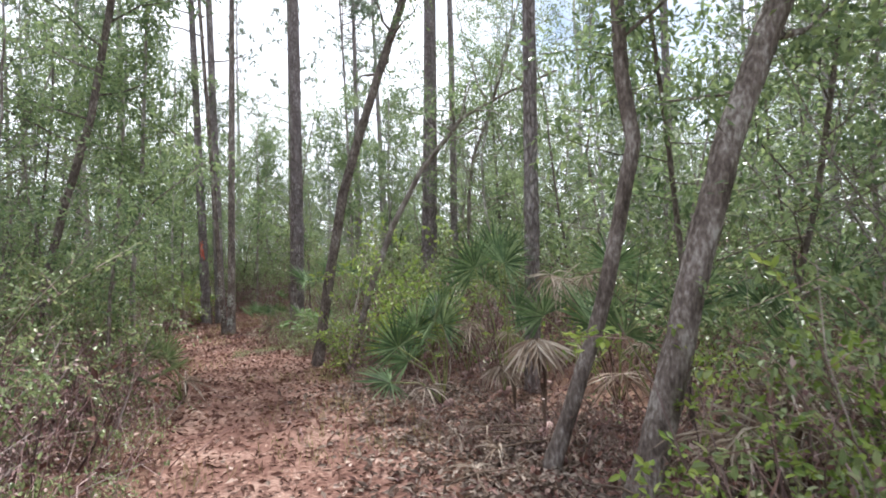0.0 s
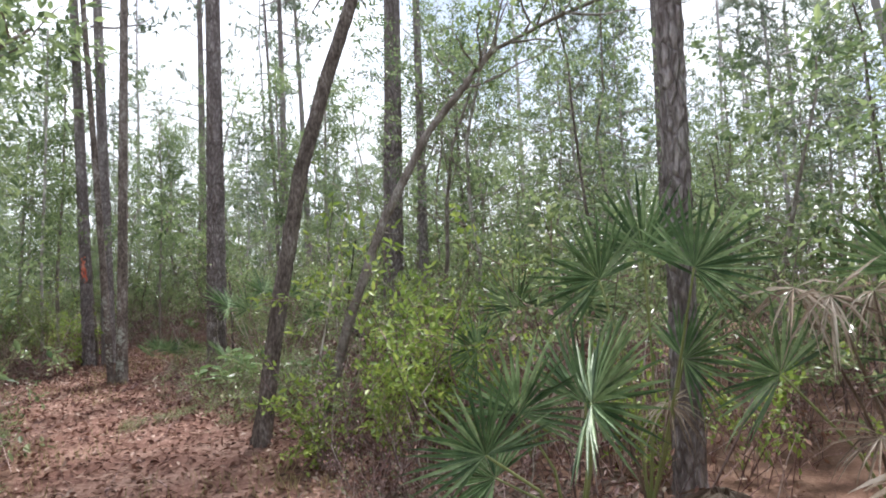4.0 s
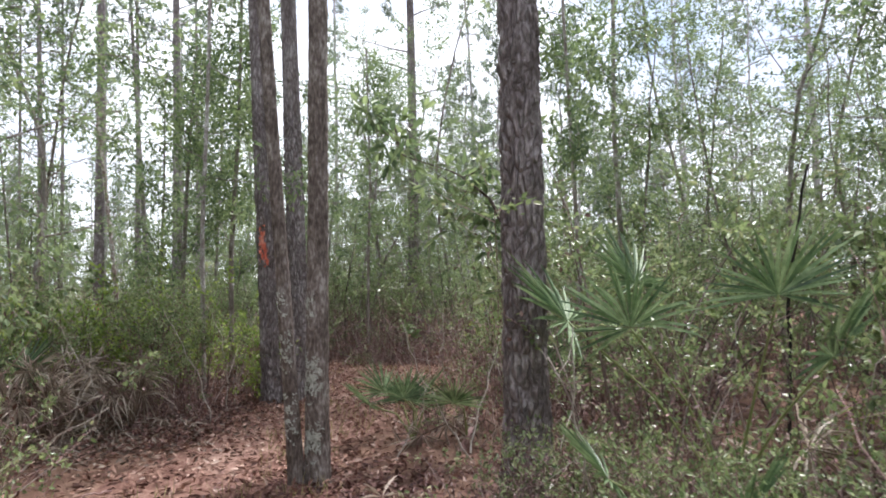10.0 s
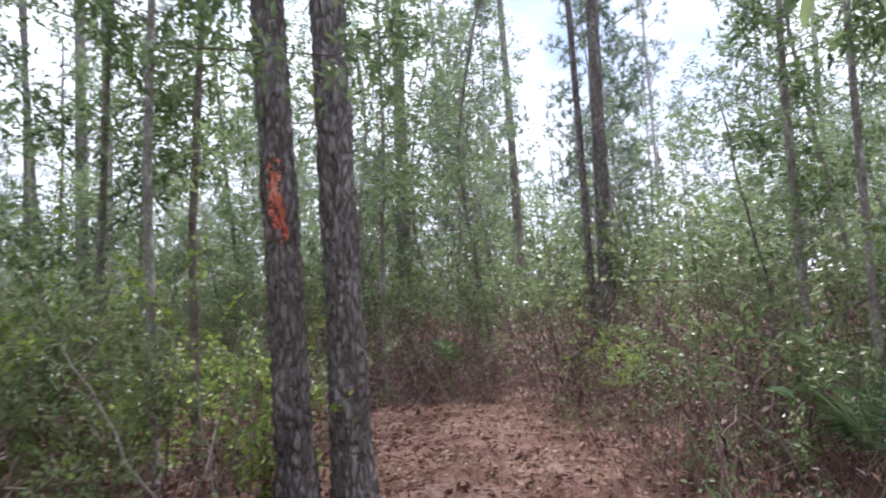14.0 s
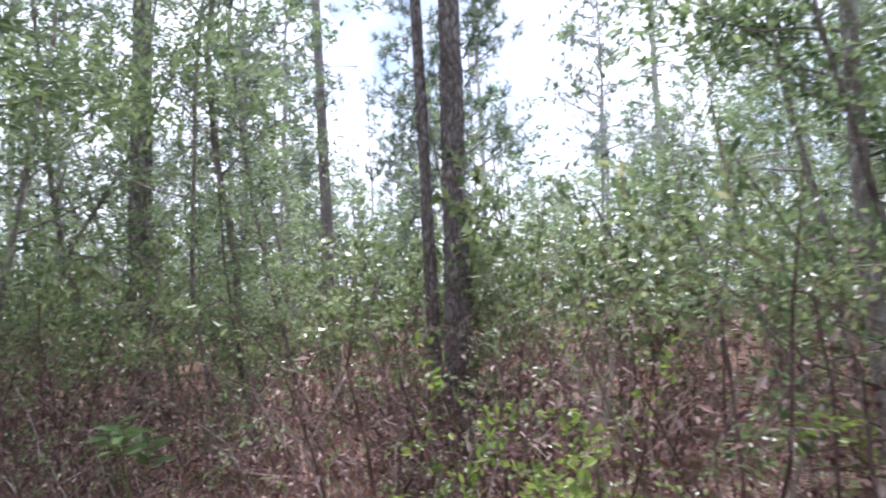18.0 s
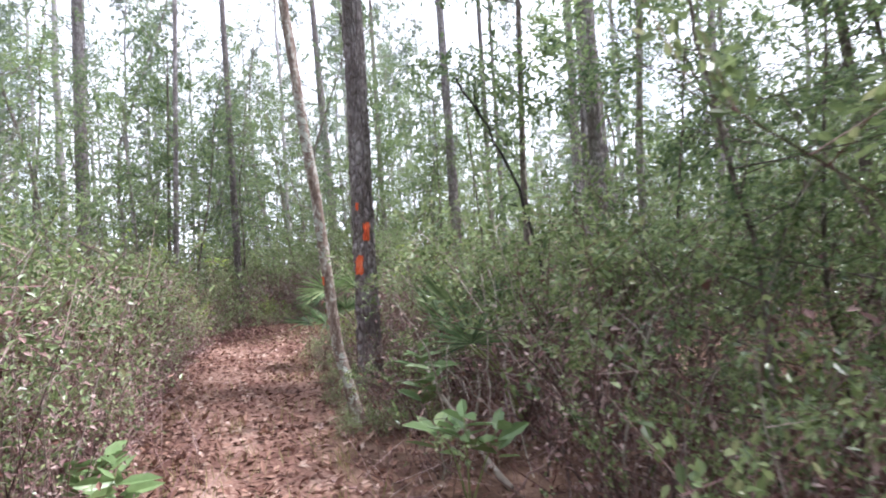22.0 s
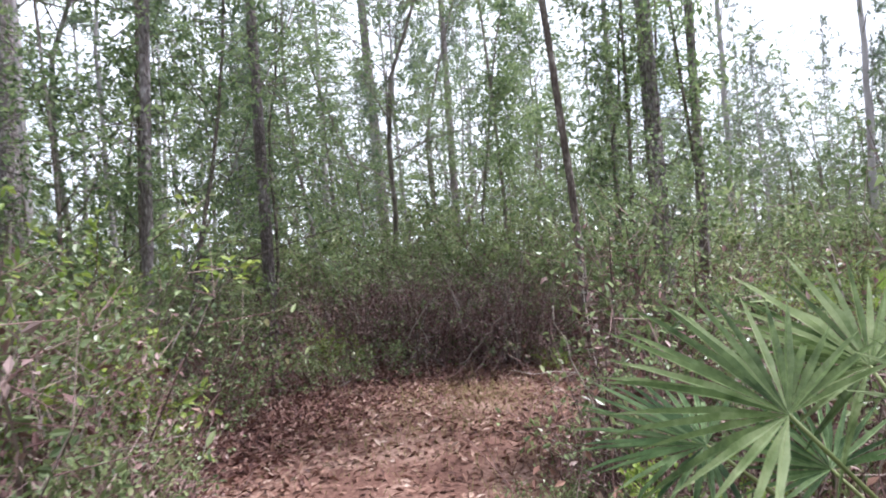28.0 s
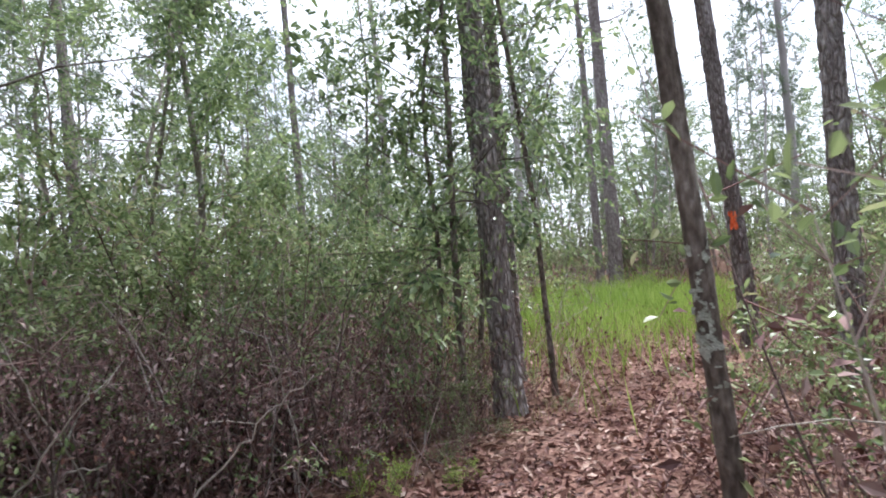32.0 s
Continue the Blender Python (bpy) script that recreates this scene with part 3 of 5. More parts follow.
bent_tree("oak_tree", "slim crooked oak with dark bark", [(1.05, 6.58, 0), (1.38, 6.59, 0.93), (1.5, 6.59, 1.33), (1.72, 6.6, 2.34), (1.65, 6.6, 2.83), (1.64, 6.6, 3.37), (1.9, 6.7, 5.2), (2.1, 6.9, 7)], 0.06, 0.042, M_OAK, 31, 2600, 0.075, 0.42, spread=1.3)
bent_tree("oak_tree", "leaning oak with thick dark brown trunk", [(1.48, 5.82, 0), (1.74, 5.83, 0.94), (1.86, 5.84, 1.4), (2.09, 5.85, 2.17), (2.43, 5.86, 3.02), (3.0, 5.9, 4.6), (3.4, 6.0, 6.5)], 0.098, 0.07, M_OAK, 32, 5200, 0.075, 0.36, spread=1.5)
bent_tree("leaning_tree", "leaning tree with rough dark bark beside the trail", [(-1.91, 12.05, 0), (-1.75, 12.05, 1.1), (-1.64, 12.06, 1.71), (-1.46, 12.06, 2.68), (-1.19, 12.07, 3.59), (-0.5, 12.1, 5.6), (0.1, 12.2, 7.5)], 0.085, 0.06, M_OAK, 33, 1500, 0.08, 0.6)
bent_tree("bowed_tree", "thin bowed tree with smooth grey bark", [(-1.35, 11.75, 0), (-1.0, 11.75, 1.2), (-0.65, 11.74, 2.12), (-0.2, 11.72, 2.95), (0.46, 11.7, 3.75), (1.1, 11.75, 4.1), (1.9, 11.8, 4.45)], 0.055, 0.04, M_GREYBARK, 34, 500, 0.08, 0.75)
bent_tree("leaning_tree", "leaning tree with patchy grey bark beside the blazed pine", [(-14.0, 26.86, 0), (-14.11, 26.74, 0.66), (-14.14, 26.69, 1.3), (-14.15, 26.63, 2.0), (-14.18, 26.56, 2.6), (-14.22, 26.5, 3.3), (-14.4, 26.2, 6.5)], 0.05, 0.04, M_PATCHY, 35, 500, 0.08, 0.82,
          lichen=[(0.1, 0.75, -110, 60), (1.4, 1.9, -110, 20), (2.2, 3.0, -110, 60)], blaze=[(1.21, 1.33, -88, -58)])
bent_tree("oak_tree", "slim oak spotted with grey lichen by the trail", [(-20.37, 30.15, 0), (-20.42, 30.13, 0.9), (-20.48, 30.1, 2.0), (-20.65, 30.0, 4.2), (-20.8, 29.9, 6.5)], 0.036, 0.027, M_OAK, 36, 600, 0.09, 0.6, lichen=[(0.95, 1.5, -190, -20), (0.35, 0.55, -170, -60)])
bent_tree("sapling", "thin pale sapling stem with a few leaves", [(-1.4, 11.95, 0), (-1.38, 12.0, 0.5), (-1.25, 12.15, 1.2), (-1.13, 12.25, 1.8), (-1.0, 12.3, 2.4)], 0.014, 0.006, M_DEADWOOD, 37, 260, 0.09, 0.45, M_BRIGHT, spread=0.7)
bent_tree("sapling", "bowed dark sapling over the trail's edge", [(-3.1, 8.0, 0), (-2.97, 8.02, 0.7), (-2.95, 8.03, 1.3), (-2.9, 8.05, 1.7), (-2.6, 8.2, 2.2), (-2.1, 8.3, 2.6)], 0.022, 0.01, M_OAK, 38, 2200, 0.06, 0.4, spread=0.65)
bent_tree("sapling", "laurel sapling with large glossy drooping leaves", [(-3.7, 18.8, 0), (-3.72, 18.77, 1.6), (-3.83, 18.95, 2.0), (-4.0, 18.8, 2.4), (-4.3, 18.7, 2.65), (-4.9, 18.8, 2.9), (-5.0, 18.9, 3.3)], 0.028, 0.014, M_OAK, 39, 420, 0.15, 0.55, spread=0.7)

bent_tree("forked_tree", "forked understorey tree with a dark leaning stem", [(-4.75, 9.4, 0), (-4.6, 9.45, 1.2), (-4.35, 9.5, 2.3), (-4.0, 9.5, 3.4), (-3.7, 9.5, 5.0), (-3.5, 9.6, 7.0)], 0.055, 0.035, M_OAK, 40, 4200, 0.08, 0.42, spread=1.5)
bent_tree("bay_tree", "bay tree with a full rounded leafy crown", [(-5.9, 13.2, 0), (-5.8, 13.15, 1.7), (-5.6, 13.1, 3.4), (-5.5, 13.1, 5.4)], 0.04, 0.02, M_GREYBARK, 41, 4600, 0.075, 0.38, spread=1.25)
bent_tree("laurel_tree", "dark laurel with glossy drooping leaves beside the pine", [(-22.85, 33.3, 0), (-22.8, 33.25, 1.5), (-22.7, 33.2, 3.0), (-22.6, 33.1, 5.5)], 0.035, 0.018, M_OAK, 42, 2500, 0.10, 0.22, spread=1.35)
bent_tree("laurel_tree", "slim dark laurel in the thicket", [(-22.3, 34.2, 0), (-22.35, 34.2, 2.0), (-22.5, 34.1, 4.0), (-22.6, 34.0, 6.0)], 0.03, 0.018, M_OAK, 43, 1500, 0.10, 0.25, spread=1.1)
bent_tree("bay_tree", "leafy bay tree rising from the thicket", [(-25.9, 33.2, 0), (-25.8, 33.2, 2.5), (-25.9, 33.1, 5.0), (-26.0, 33.0, 7.0)], 0.045, 0.02, M_GREYBARK, 44, 5000, 0.085, 0.3, spread=1.5)
bent_tree("bay_tree", "leafy bay tree behind green bushes", [(-24.9, 27.0, 0), (-24.85, 27.05, 2.0), (-24.7, 27.1, 4.0), (-24.7, 27.2, 6.5)], 0.045, 0.02, M_OAK, 45, 5000, 0.085, 0.3, spread=1.5)
bent_tree("bay_tree", "bay tree with a full leafy crown beside the trail", [(-4.3, 10.9, 0), (-4.25, 10.9, 1.5), (-4.1, 10.9, 3.0), (-4.0, 10.9, 5.4)], 0.04, 0.02, M_GREYBARK, 46, 6500, 0.07, 0.46, spread=1.2)
bent_tree("oak_sapling", "oak sapling with dark leaves hanging over the thicket", [(2.35, 7.5, 0), (2.3, 7.45, 1.5), (2.2, 7.4, 2.6), (2.0, 7.3, 4.2)], 0.03, 0.016, M_OAK, 48, 2600, 0.085, 0.45, spread=1.1)
bent_tree("bay_tree", "dark leafy bay tree behind the blazed pine", [(-9.6, 22.2, 0), (-9.55, 22.25, 1.7), (-9.5, 22.3, 3.4), (-9.4, 22.4, 5.6)], 0.045, 0.02, M_GREYBARK, 49, 6500, 0.075, 0.26, spread=1.4)

bent_tree("bay_tree", "dark leafy bay tree north of the bend", [(-7.65, 26.4, 0), (-7.62, 26.4, 2.0), (-7.5, 26.3, 4.0), (-7.5, 26.2, 7.0)], 0.032, 0.02, M_GREYBARK, 50, 5200, 0.085, 0.36, spread=1.2)
bent_tree("bay_tree", "tall leafy bay tree beside the straight path", [(-2.2, 24.7, 0), (-2.25, 24.7, 2.0), (-2.3, 24.6, 4.4), (-2.2, 24.5, 7.5)], 0.06, 0.03, M_GREYBARK, 51, 6500, 0.09, 0.28, spread=1.6)

bent_tree("bay_tree", "bay tree with a dark leafy crown behind the blazed pine", [(-8.7, 22.3, 0), (-8.7, 22.3, 2.2), (-8.6, 22.4, 4.4), (-8.5, 22.4, 7.5)], 0.045, 0.02, M_GREYBARK, 52, 6000, 0.085, 0.33, spread=1.5)

bent_tree("bay_tree", "leafy bay tree in dense undergrowth", [(-13.4, 30.0, 0), (-13.4, 30.0, 2.4), (-13.3, 30.1, 4.8), (-13.2, 30.1, 7.5)], 0.05, 0.02, M_GREYBARK, 53, 6500, 0.085, 0.26, spread=1.6)
bent_tree("oak_tree", "dark young oak in dense undergrowth", [(-11.6, 30.9, 0), (-11.6, 30.9, 2.2), (-11.8, 30.8, 4.6), (-12.0, 30.8, 7.5)], 0.055, 0.03, M_OAK, 54, 5600, 0.085, 0.3, spread=1.6)

bent_tree("bay_tree", "slender bay tree with a broad leafy crown", [(-8.3, 20.8, 0), (-8.32, 20.8, 2.4), (-8.25, 20.85, 4.6), (-8.2, 20.9, 7.8)], 0.035, 0.02, M_GREYBARK, 55, 7000, 0.08, 0.38, spread=1.7)
bent_tree("oak_tree", "leafy young oak behind the palmettos", [(1.5, 22.3, 0), (1.5, 22.3, 2.4), (1.4, 22.3, 4.8), (1.3, 22.2, 8.0)], 0.06, 0.03, M_OAK, 56, 6500, 0.09, 0.32, spread=1.9)
bent_tree("bay_tree", "bay tree with dark foliage among the pines", [(-3.1, 21.8, 0), (-3.1, 21.8, 2.2), (-3.15, 21.7, 4.4), (-3.2, 21.7, 7.0)], 0.035, 0.02, M_GREYBARK, 57, 4500, 0.085, 0.42, spread=1.3)
bent_tree("bay_tree", "dark bay tree behind the blazed pine and its neighbour", [(-15.0, 29.7, 0), (-15.0, 29.7, 2.4), (-14.9, 29.7, 4.6), (-14.8, 29.6, 7.5)], 0.05, 0.02, M_OAK, 58, 6000, 0.085, 0.26, spread=1.5)


# far pines: plain trunks with crowns, shared between copies
def far_pine(s):
    rng = np.random.default_rng(200 + s)
    hh, limbs, needles = (CROWNS + YOUNG + YOUNG)[s]
    r = (0.13, 0.10, 0.15, 0.085, 0.06, 0.075, 0.06, 0.075)[s]
    zs = np.linspace(-0.2, hh, 16)
    ax = np.cumsum(rng.normal(size=(16, 2)) * 0.05, axis=0)
    pts = np.column_stack([ax, zs])
    t = thing("pine_tree", "tall slender pine with grey-brown bark and airy crown", "tree", "pines of the woods", pose(0, 0, -40))
    # bark colour is paled here to suggest haze over the distance
    part("trunk", mesh_of("trunk", [tube(pts, [trunk_radius(max(z, 0), r, hh) for z in zs], 9)]), M_HAZEBARK, t)
    tagged(part("branchwork", limbs, M_HAZEBARK, t), kind="stuff")
    part("crown", needles, M_NEEDLE, t)
    return t


FAR = [far_pine(s) for s in range(8)]


def mesh_multi(name, groups):
    """One mesh of several materials: a list of (chunks, material)."""
    vs, fs, mi, o = [], [], [], 0
    for i, (chunks, _) in enumerate(groups):
        for v, f in chunks:
            vs.append(np.asarray(v, float))
            fs.extend([tuple(j + o for j in q) for q in f])
            mi.extend([i] * len(f))
            o += len(v)
    me = bpy.data.meshes.new(name)
    me.from_pydata(np.concatenate(vs).tolist(), [], fs)
    me.polygons.foreach_set("material_index", mi)
    for _, m in groups:
        me.materials.append(m)
    return me


def moved(chunks, dx, dy, s=1.0, turn=0.0):
    c, n = math.cos(turn), math.sin(turn)
    R = np.array([[c, -n, 0], [n, c, 0], [0, 0, 1]]) * s
    return [(np.asarray(v) @ R.T + np.array([dx, dy, 0]), f) for v, f in chunks]


def leafy_chunks(seed, h, r, leafn, leaf_len, start, spread, nb=22, lean=0.1, subs=4, droop=0.0, single=False, tuft=1.0):
    """Trunk, limbs and leaves of a slender broadleaved tree."""
    rng = np.random.default_rng(seed)
    trunk = bent((0, 0, -0.1), (rng.normal() * lean, rng.normal() * lean, 1), h, 9, rng, 0.1, 0.05)
    wood, P, D = [], [], []
    for i in range(nb):
        u = start + (1 - start) * i / nb
        k = min(8, int(u * 9))
        p = trunk[k] + (trunk[k + 1] - trunk[k]) * (u * 9 - k)
        a = rng.uniform(0, 2 * np.pi)
        ln = spread * (1.1 - 0.6 * u) * rng.uniform(0.5, 1.2)
        pts = bent(p, (np.cos(a), np.sin(a), 0.45 - droop), ln, 3, rng, 0.25, 0.03)
        wood.append(tube(pts, np.linspace(0.4 * r * (1.1 - u) + 0.003, 0.003, 4), 3, False))
        for _ in range(subs):
            j = rng.integers(1, 4)
            q = bent(pts[j], rng.normal(size=3) + np.array([0, 0, 0.2 - droop]), 0.38 * spread, 1, rng, 0.3)
            wood.append(tube(q, np.linspace(0.005, 0.002, 2), 3, False))
            m = max(3, leafn // (nb * subs))
            w = 1.08 - np.abs(rng.normal(size=(m, 1))) * 0.3
            P.append(q[0] + (q[1] - q[0]) * w + rng.normal(size=(m, 3)) * np.array([0.09, 0.09, 0.04]) * tuft)
            D.append(unit(q[1] - q[0]) * 0.8 + rng.normal(size=(m, 3)) * np.array([0.8, 0.8, 0.45]) - np.array([0, 0, droop]))
    P, D = np.concatenate(P), np.concatenate(D)
    lv = leaf_set(P, D, leaf_len * rng.uniform(0.7, 1.3, len(P)), leaf_len * (0.62 if single else 0.5), rng, 0.15, needle=single)
    return tube(trunk, np.linspace(r * 1.1, 0.012, 10), 7), wood, [lv]


def leafy_tree(label, mat, bark, *args, **kw):
    tr, wood, lv = leafy_chunks(*args, **kw)
    t = thing("young_tree", label, "tree", "understorey trees", pose(0, 0, -40))
    part("trunk", mesh_of("trunk", [tr]), bark, t)
    tagged(part("branchwork", mesh_of("branchwork", wood), bark, t), kind="stuff")
    part("crown", mesh_of("crown", lv, False), mat, t)
    return t


SAPS = [leafy_tree("slender young bay tree with loose green foliage", M_TREELEAF, M_OAK, 300, 6.5, 0.03, 4200, 0.072, 0.16, 2.0, 20, subs=5),
        leafy_tree("tall thin young hardwood with sparse green leaves", M_TREELEAF, M_GREYBARK, 301, 8.5, 0.036, 4000, 0.078, 0.3, 2.3, 18),
        leafy_tree("small young hardwood with open leafy crown", M_TREELEAF, M_OAK, 302, 4.6, 0.026, 3800, 0.066, 0.12, 1.7, 18, subs=5),
        leafy_tree("leafy understorey tree with grey trunk", M_TREELEAF, M_GREYBARK, 303, 11.0, 0.05, 4800, 0.085, 0.28, 3.0, 22, subs=5),
        leafy_tree("young oak with drooping dark green leaves", M_TREELEAF, M_OAK, 304, 7.5, 0.032, 4200, 0.078, 0.2, 2.3, 20, droop=0.5, subs=5)]


def shrub_chunks(seed, h, spread, stems, twigs, leaves, leaf_len, low, stem_r=0.008, broad=False, splay=0.35, dry=0, single=False, stray=0.09, wild=0.14, up=0.5):
    """Stems, dry twigs and leaves of a many-stemmed bush."""
    rng = np.random.default_rng(seed)
    st, tw, P, D, tips = [], [], [], [], []
    for i in range(stems):
        a, rr = rng.uniform(0, 2 * np.pi), spread * 0.45 * math.sqrt(rng.uniform())
        k = splay * rng.uniform(0, 1.4)
        pts = bent((np.cos(a) * rr, np.sin(a) * rr, -0.03), (np.cos(a) * k, np.sin(a) * k, 1.0), h * rng.uniform(0.7, 1.05), 4, rng, wild)
        st.append(tube(pts, np.linspace(stem_r * rng.uniform(0.7, 1.4), 0.002, 5), 3, False))
        tips.append(pts)
    per = max(1, round(leaves / twigs * 1.3))
    for i in range(twigs):
        pts = tips[rng.integers(len(tips))]
        k = rng.integers(0, 4)
        p = pts[k] + (pts[k + 1] - pts[k]) * rng.uniform()
        d = rng.normal(size=3) + np.array([0, 0, up])
        q = bent(p, d, rng.uniform(0.14, 0.46), 1, rng, 0.3)
        tw.append(tube(q, (0.003, 0.0014), 3, False))
        if p[2] > low * h or rng.uniform() < stray:
            w = rng.uniform(0.1, 1.1, (per, 1))
            P.append(q[0] + (q[1] - q[0]) * w + rng.normal(size=(per, 3)) * 0.025)
            D.append(unit(q[1] - q[0]) * 0.7 + rng.normal(size=(per, 3)) * 0.6)
    P, D = np.concatenate(P), np.concatenate(D)
    if dry:
        q = np.array([tips[rng.integers(len(tips))][rng.integers(0, 4)] for _ in range(dry)]) + rng.normal(size=(dry, 3)) * 0.13
        q[:, 2] = np.abs(q[:, 2]) * 0.9
        tw.append(leaf_set(q, rng.normal(size=(dry, 3)), rng.uniform(0.035, 0.075, dry), 0.028, rng))
    return st, tw, [leaf_set(P, D, leaf_len * rng.uniform(0.65, 1.3, len(P)), leaf_len * (0.6 if single else 0.5), rng, 0.18, broad, needle=single)]


def shrub(name, label, mat, *args, **kw):
    st, tw, lv = shrub_chunks(*args, **kw)
    t = thing(name, label, "shrub", "", pose(0, 0, -40))
    tagged(part("branchwork", mesh_multi("branchwork", [(st, M_STEM), (tw, M_TWIG)]), None, t), kind="stuff")
    part("foliage", mesh_of("foliage", lv, False), mat, t)
    return t


GALL = [shrub("gallberry_bush", "dense gallberry bush with small green leaves over brown stems", M_LEAF, 400 + i, (1.85, 1.6, 2.1)[i], 1.5, 18, 190, 2300, 0.052, 0.5, dry=380, broad=True, wild=0.2) for i in range(3)]
BROWN = [shrub("gallberry_bush", "old gallberry bush with bare maroon stems and sparse pale leaves", M_LEAF, 440 + i, (1.8, 1.6, 2.0)[i], 1.5, 17, 170, 1700, 0.05, 0.72, 0.011, dry=760, broad=True, stray=0.19, wild=0.26, up=0.2) for i in range(3)]
FETT = [shrub("fetterbush", "tall loose evergreen bush with glossy green leaves", M_LEAF, 410 + i, (2.3, 2.7, 2.0)[i], 1.3, 12, 150, 2400, 0.056, 0.4, 0.01, dry=240, broad=True, wild=0.2) for i in range(3)]
LOW = [shrub("low_bush", "low straggly bush with small dull green leaves", M_LEAF, 420 + i, (0.75, 0.95, 0.6)[i], 1.0, 13, 100, 800, 0.052, 0.12, splay=0.8, dry=90, broad=True) for i in range(3)]
BRIGHT = [shrub("young_shrub", "young shrub with fresh bright green leaves", M_BRIGHT, 430 + i, (1.4, 0.8)[i], 0.8, 9, 100, 1300, 0.056, 0.2, broad=True) for i in range(2)]
EDGE = [shrub("edge_bush", "slim upright gallberry bush at the trail's edge", M_LEAF, 450 + i, (1.35, 1.6, 1.1)[i], 0.5, 11, 130, 720, 0.05, (0.5, 0.66, 0.6)[i], dry=460, broad=True, splay=0.13, wild=0.12, stray=0.16) for i in range(3)]


def clump(name, seed, size, bushes, trees, mat=None):
    """A patch of growth deeper in the woods, in one mesh."""
    rng = np.random.default_rng(seed)
    wood, tw, lv = [], [], []
    for i in range(bushes):
        s = shrub_chunks(seed * 7 + i, rng.uniform(1.5, 2.5), 1.8, 5, 34, 460, 0.13, 0.15, single=True)
        dx, dy = rng.uniform(-size, size, 2)
        wood += moved(s[0], dx, dy)
        tw += moved(s[1], dx, dy)
        lv += moved(s[2], dx, dy)
    for i in range(trees):
        tr, w, l = leafy_chunks(seed * 11 + i, rng.uniform(3.2, 9.0), 0.05, 1000, 0.13, 0.22, 2.3, 13, subs=3, single=True)
        dx, dy = rng.uniform(-size, size, 2)
        wood += moved([tr] + w, dx, dy)
        lv += moved(l, dx, dy)
    return mesh_multi(name, [(wood, M_GREYBARK), (tw, M_TWIG), (lv, mat or M_TREELEAF)])


UNDER = [clump("understorey", 50 + i, 2.0, 2, 2) for i in range(4)]
DEEP = [clump("understorey", 60 + i, 2.6, 2, 3) for i in range(4)]


def thicket_mesh(seed):
    rng = np.random.default_rng(seed)
    wood, tw, lv = [], [], []
    for i in range(4):
        s = shrub_chunks(seed * 5 + i, rng.uniform(1.6, 2.4), 1.5, 6, 40, 560, 0.085, 0.42, dry=70, single=True)
        dx, dy = ((-0.55, -0.55), (0.55, -0.5), (-0.5, 0.55), (0.55, 0.5))[i]
        wood += moved(s[0], dx, dy)
        tw += moved(s[1], dx, dy)
        lv += moved(s[2], dx, dy)
    return mesh_multi("thicket", [(wood, M_STEM), (tw, M_TWIG), (lv, M_LEAF)])


THICKET = [thicket_mesh(70 + i) for i in range(3)]


def brush_mesh(seed):
    """A low tangle of dead stems and twigs with a few withered leaves."""
    rng = np.random.default_rng(seed)
    tw, P, D = [], [], []
    for i in range(64):
        p = np.array([*rng.uniform(-0.75, 0.75, 2), 0.0])
        q = bent(p, (rng.normal() * 0.5, rng.normal() * 0.5, 1), rng.uniform(0.25, 0.95), 2, rng, 0.25)
        tw.append(tube(q, (0.0045, 0.003, 0.0015), 3, False))
        for _ in range(2):
            P.append(q[rng.integers(1, 3)] + rng.normal(size=3) * 0.06)
            D.append(rng.normal(size=3))
    return mesh_multi("dead_brush", [(tw, M_TWIG), ([leaf_set(np.array(P), np.array(D), 0.06, 0.028, rng)], M_LITTER)])


BRUSH = [brush_mesh(90 + i) for i in range(3)]

# ---- palmettos ----
def fan(hub, axis, face, R, rng, n=26, span=215, dead=False):
    """The pleated fan of a palmetto leaf: long folded segments joined at the hub."""
    hub, axis, face = np.array(hub, float), unit(np.array(axis, float)), np.array(face, float)
    face = unit(face - axis * (face @ axis))
    side = np.cross(face, axis)
    v, f = [hub], []
    half = math.radians(span) / (n - 1) * 0.5
    down = np.array([0, 0, -1.0])
    for i in range(n):
        a = math.radians(-span / 2 + span * i / (n - 1)) + rng.normal() * 0.02
        if dead and rng.uniform() < 0.22:
            continue
        if dead:
            a += rng.normal() * 0.12
        d = unit(axis * math.cos(a) + side * math.sin(a) + face * rng.normal() * (0.3 if dead else 0.035))
        cr = np.cross(face, d)
        ln = R * (1 - 0.22 * abs(a) / math.pi) * rng.uniform(0.9, 1.06)
        ln *= rng.uniform(0.6, 1.1) if dead else 1.0
        w = ln * 0.36 * math.tan(half)
        cup = face * (0.1 * ln)
        sag = down * ln * (rng.uniform(0.05, 0.75) if dead else rng.uniform(0.0, 0.07) + (0.25 if rng.uniform() < 0.07 else 0))
        o, k = len(v), 1.25 * w
        q1, q2 = hub + d * ln * 0.38 + cup * 0.2, hub + d * ln * 0.76 + cup * 0.5 + sag * 0.4
        v += [q1 + cr * w + face * k, q1, q1 - cr * w + face * k, q2 + cr * w * 0.56 + face * k * 0.6, q2, q2 - cr * w * 0.56 + face * k * 0.6, hub + d * ln + cup * 0.7 + sag]
        f += [(0, o, o + 1), (0, o + 1, o + 2), (o, o + 3, o + 4, o + 1), (o + 1, o + 4, o + 5, o + 2), (o + 3, o + 6, o + 4), (o + 4, o + 6, o + 5)]
    return np.array(v), f


def fan_mesh(name, chunk, rng):
    """A fan's mesh, with a tone of its own for each segment."""
    me = mesh_of(name, [chunk], False)
    tone = me.attributes.new("tone", "FLOAT", "FACE")
    n = len(me.polygons)
    tone.data.foreach_set("value", np.repeat(rng.uniform(size=n // 6 + 1), 6)[:n].astype(np.float32))
    return me


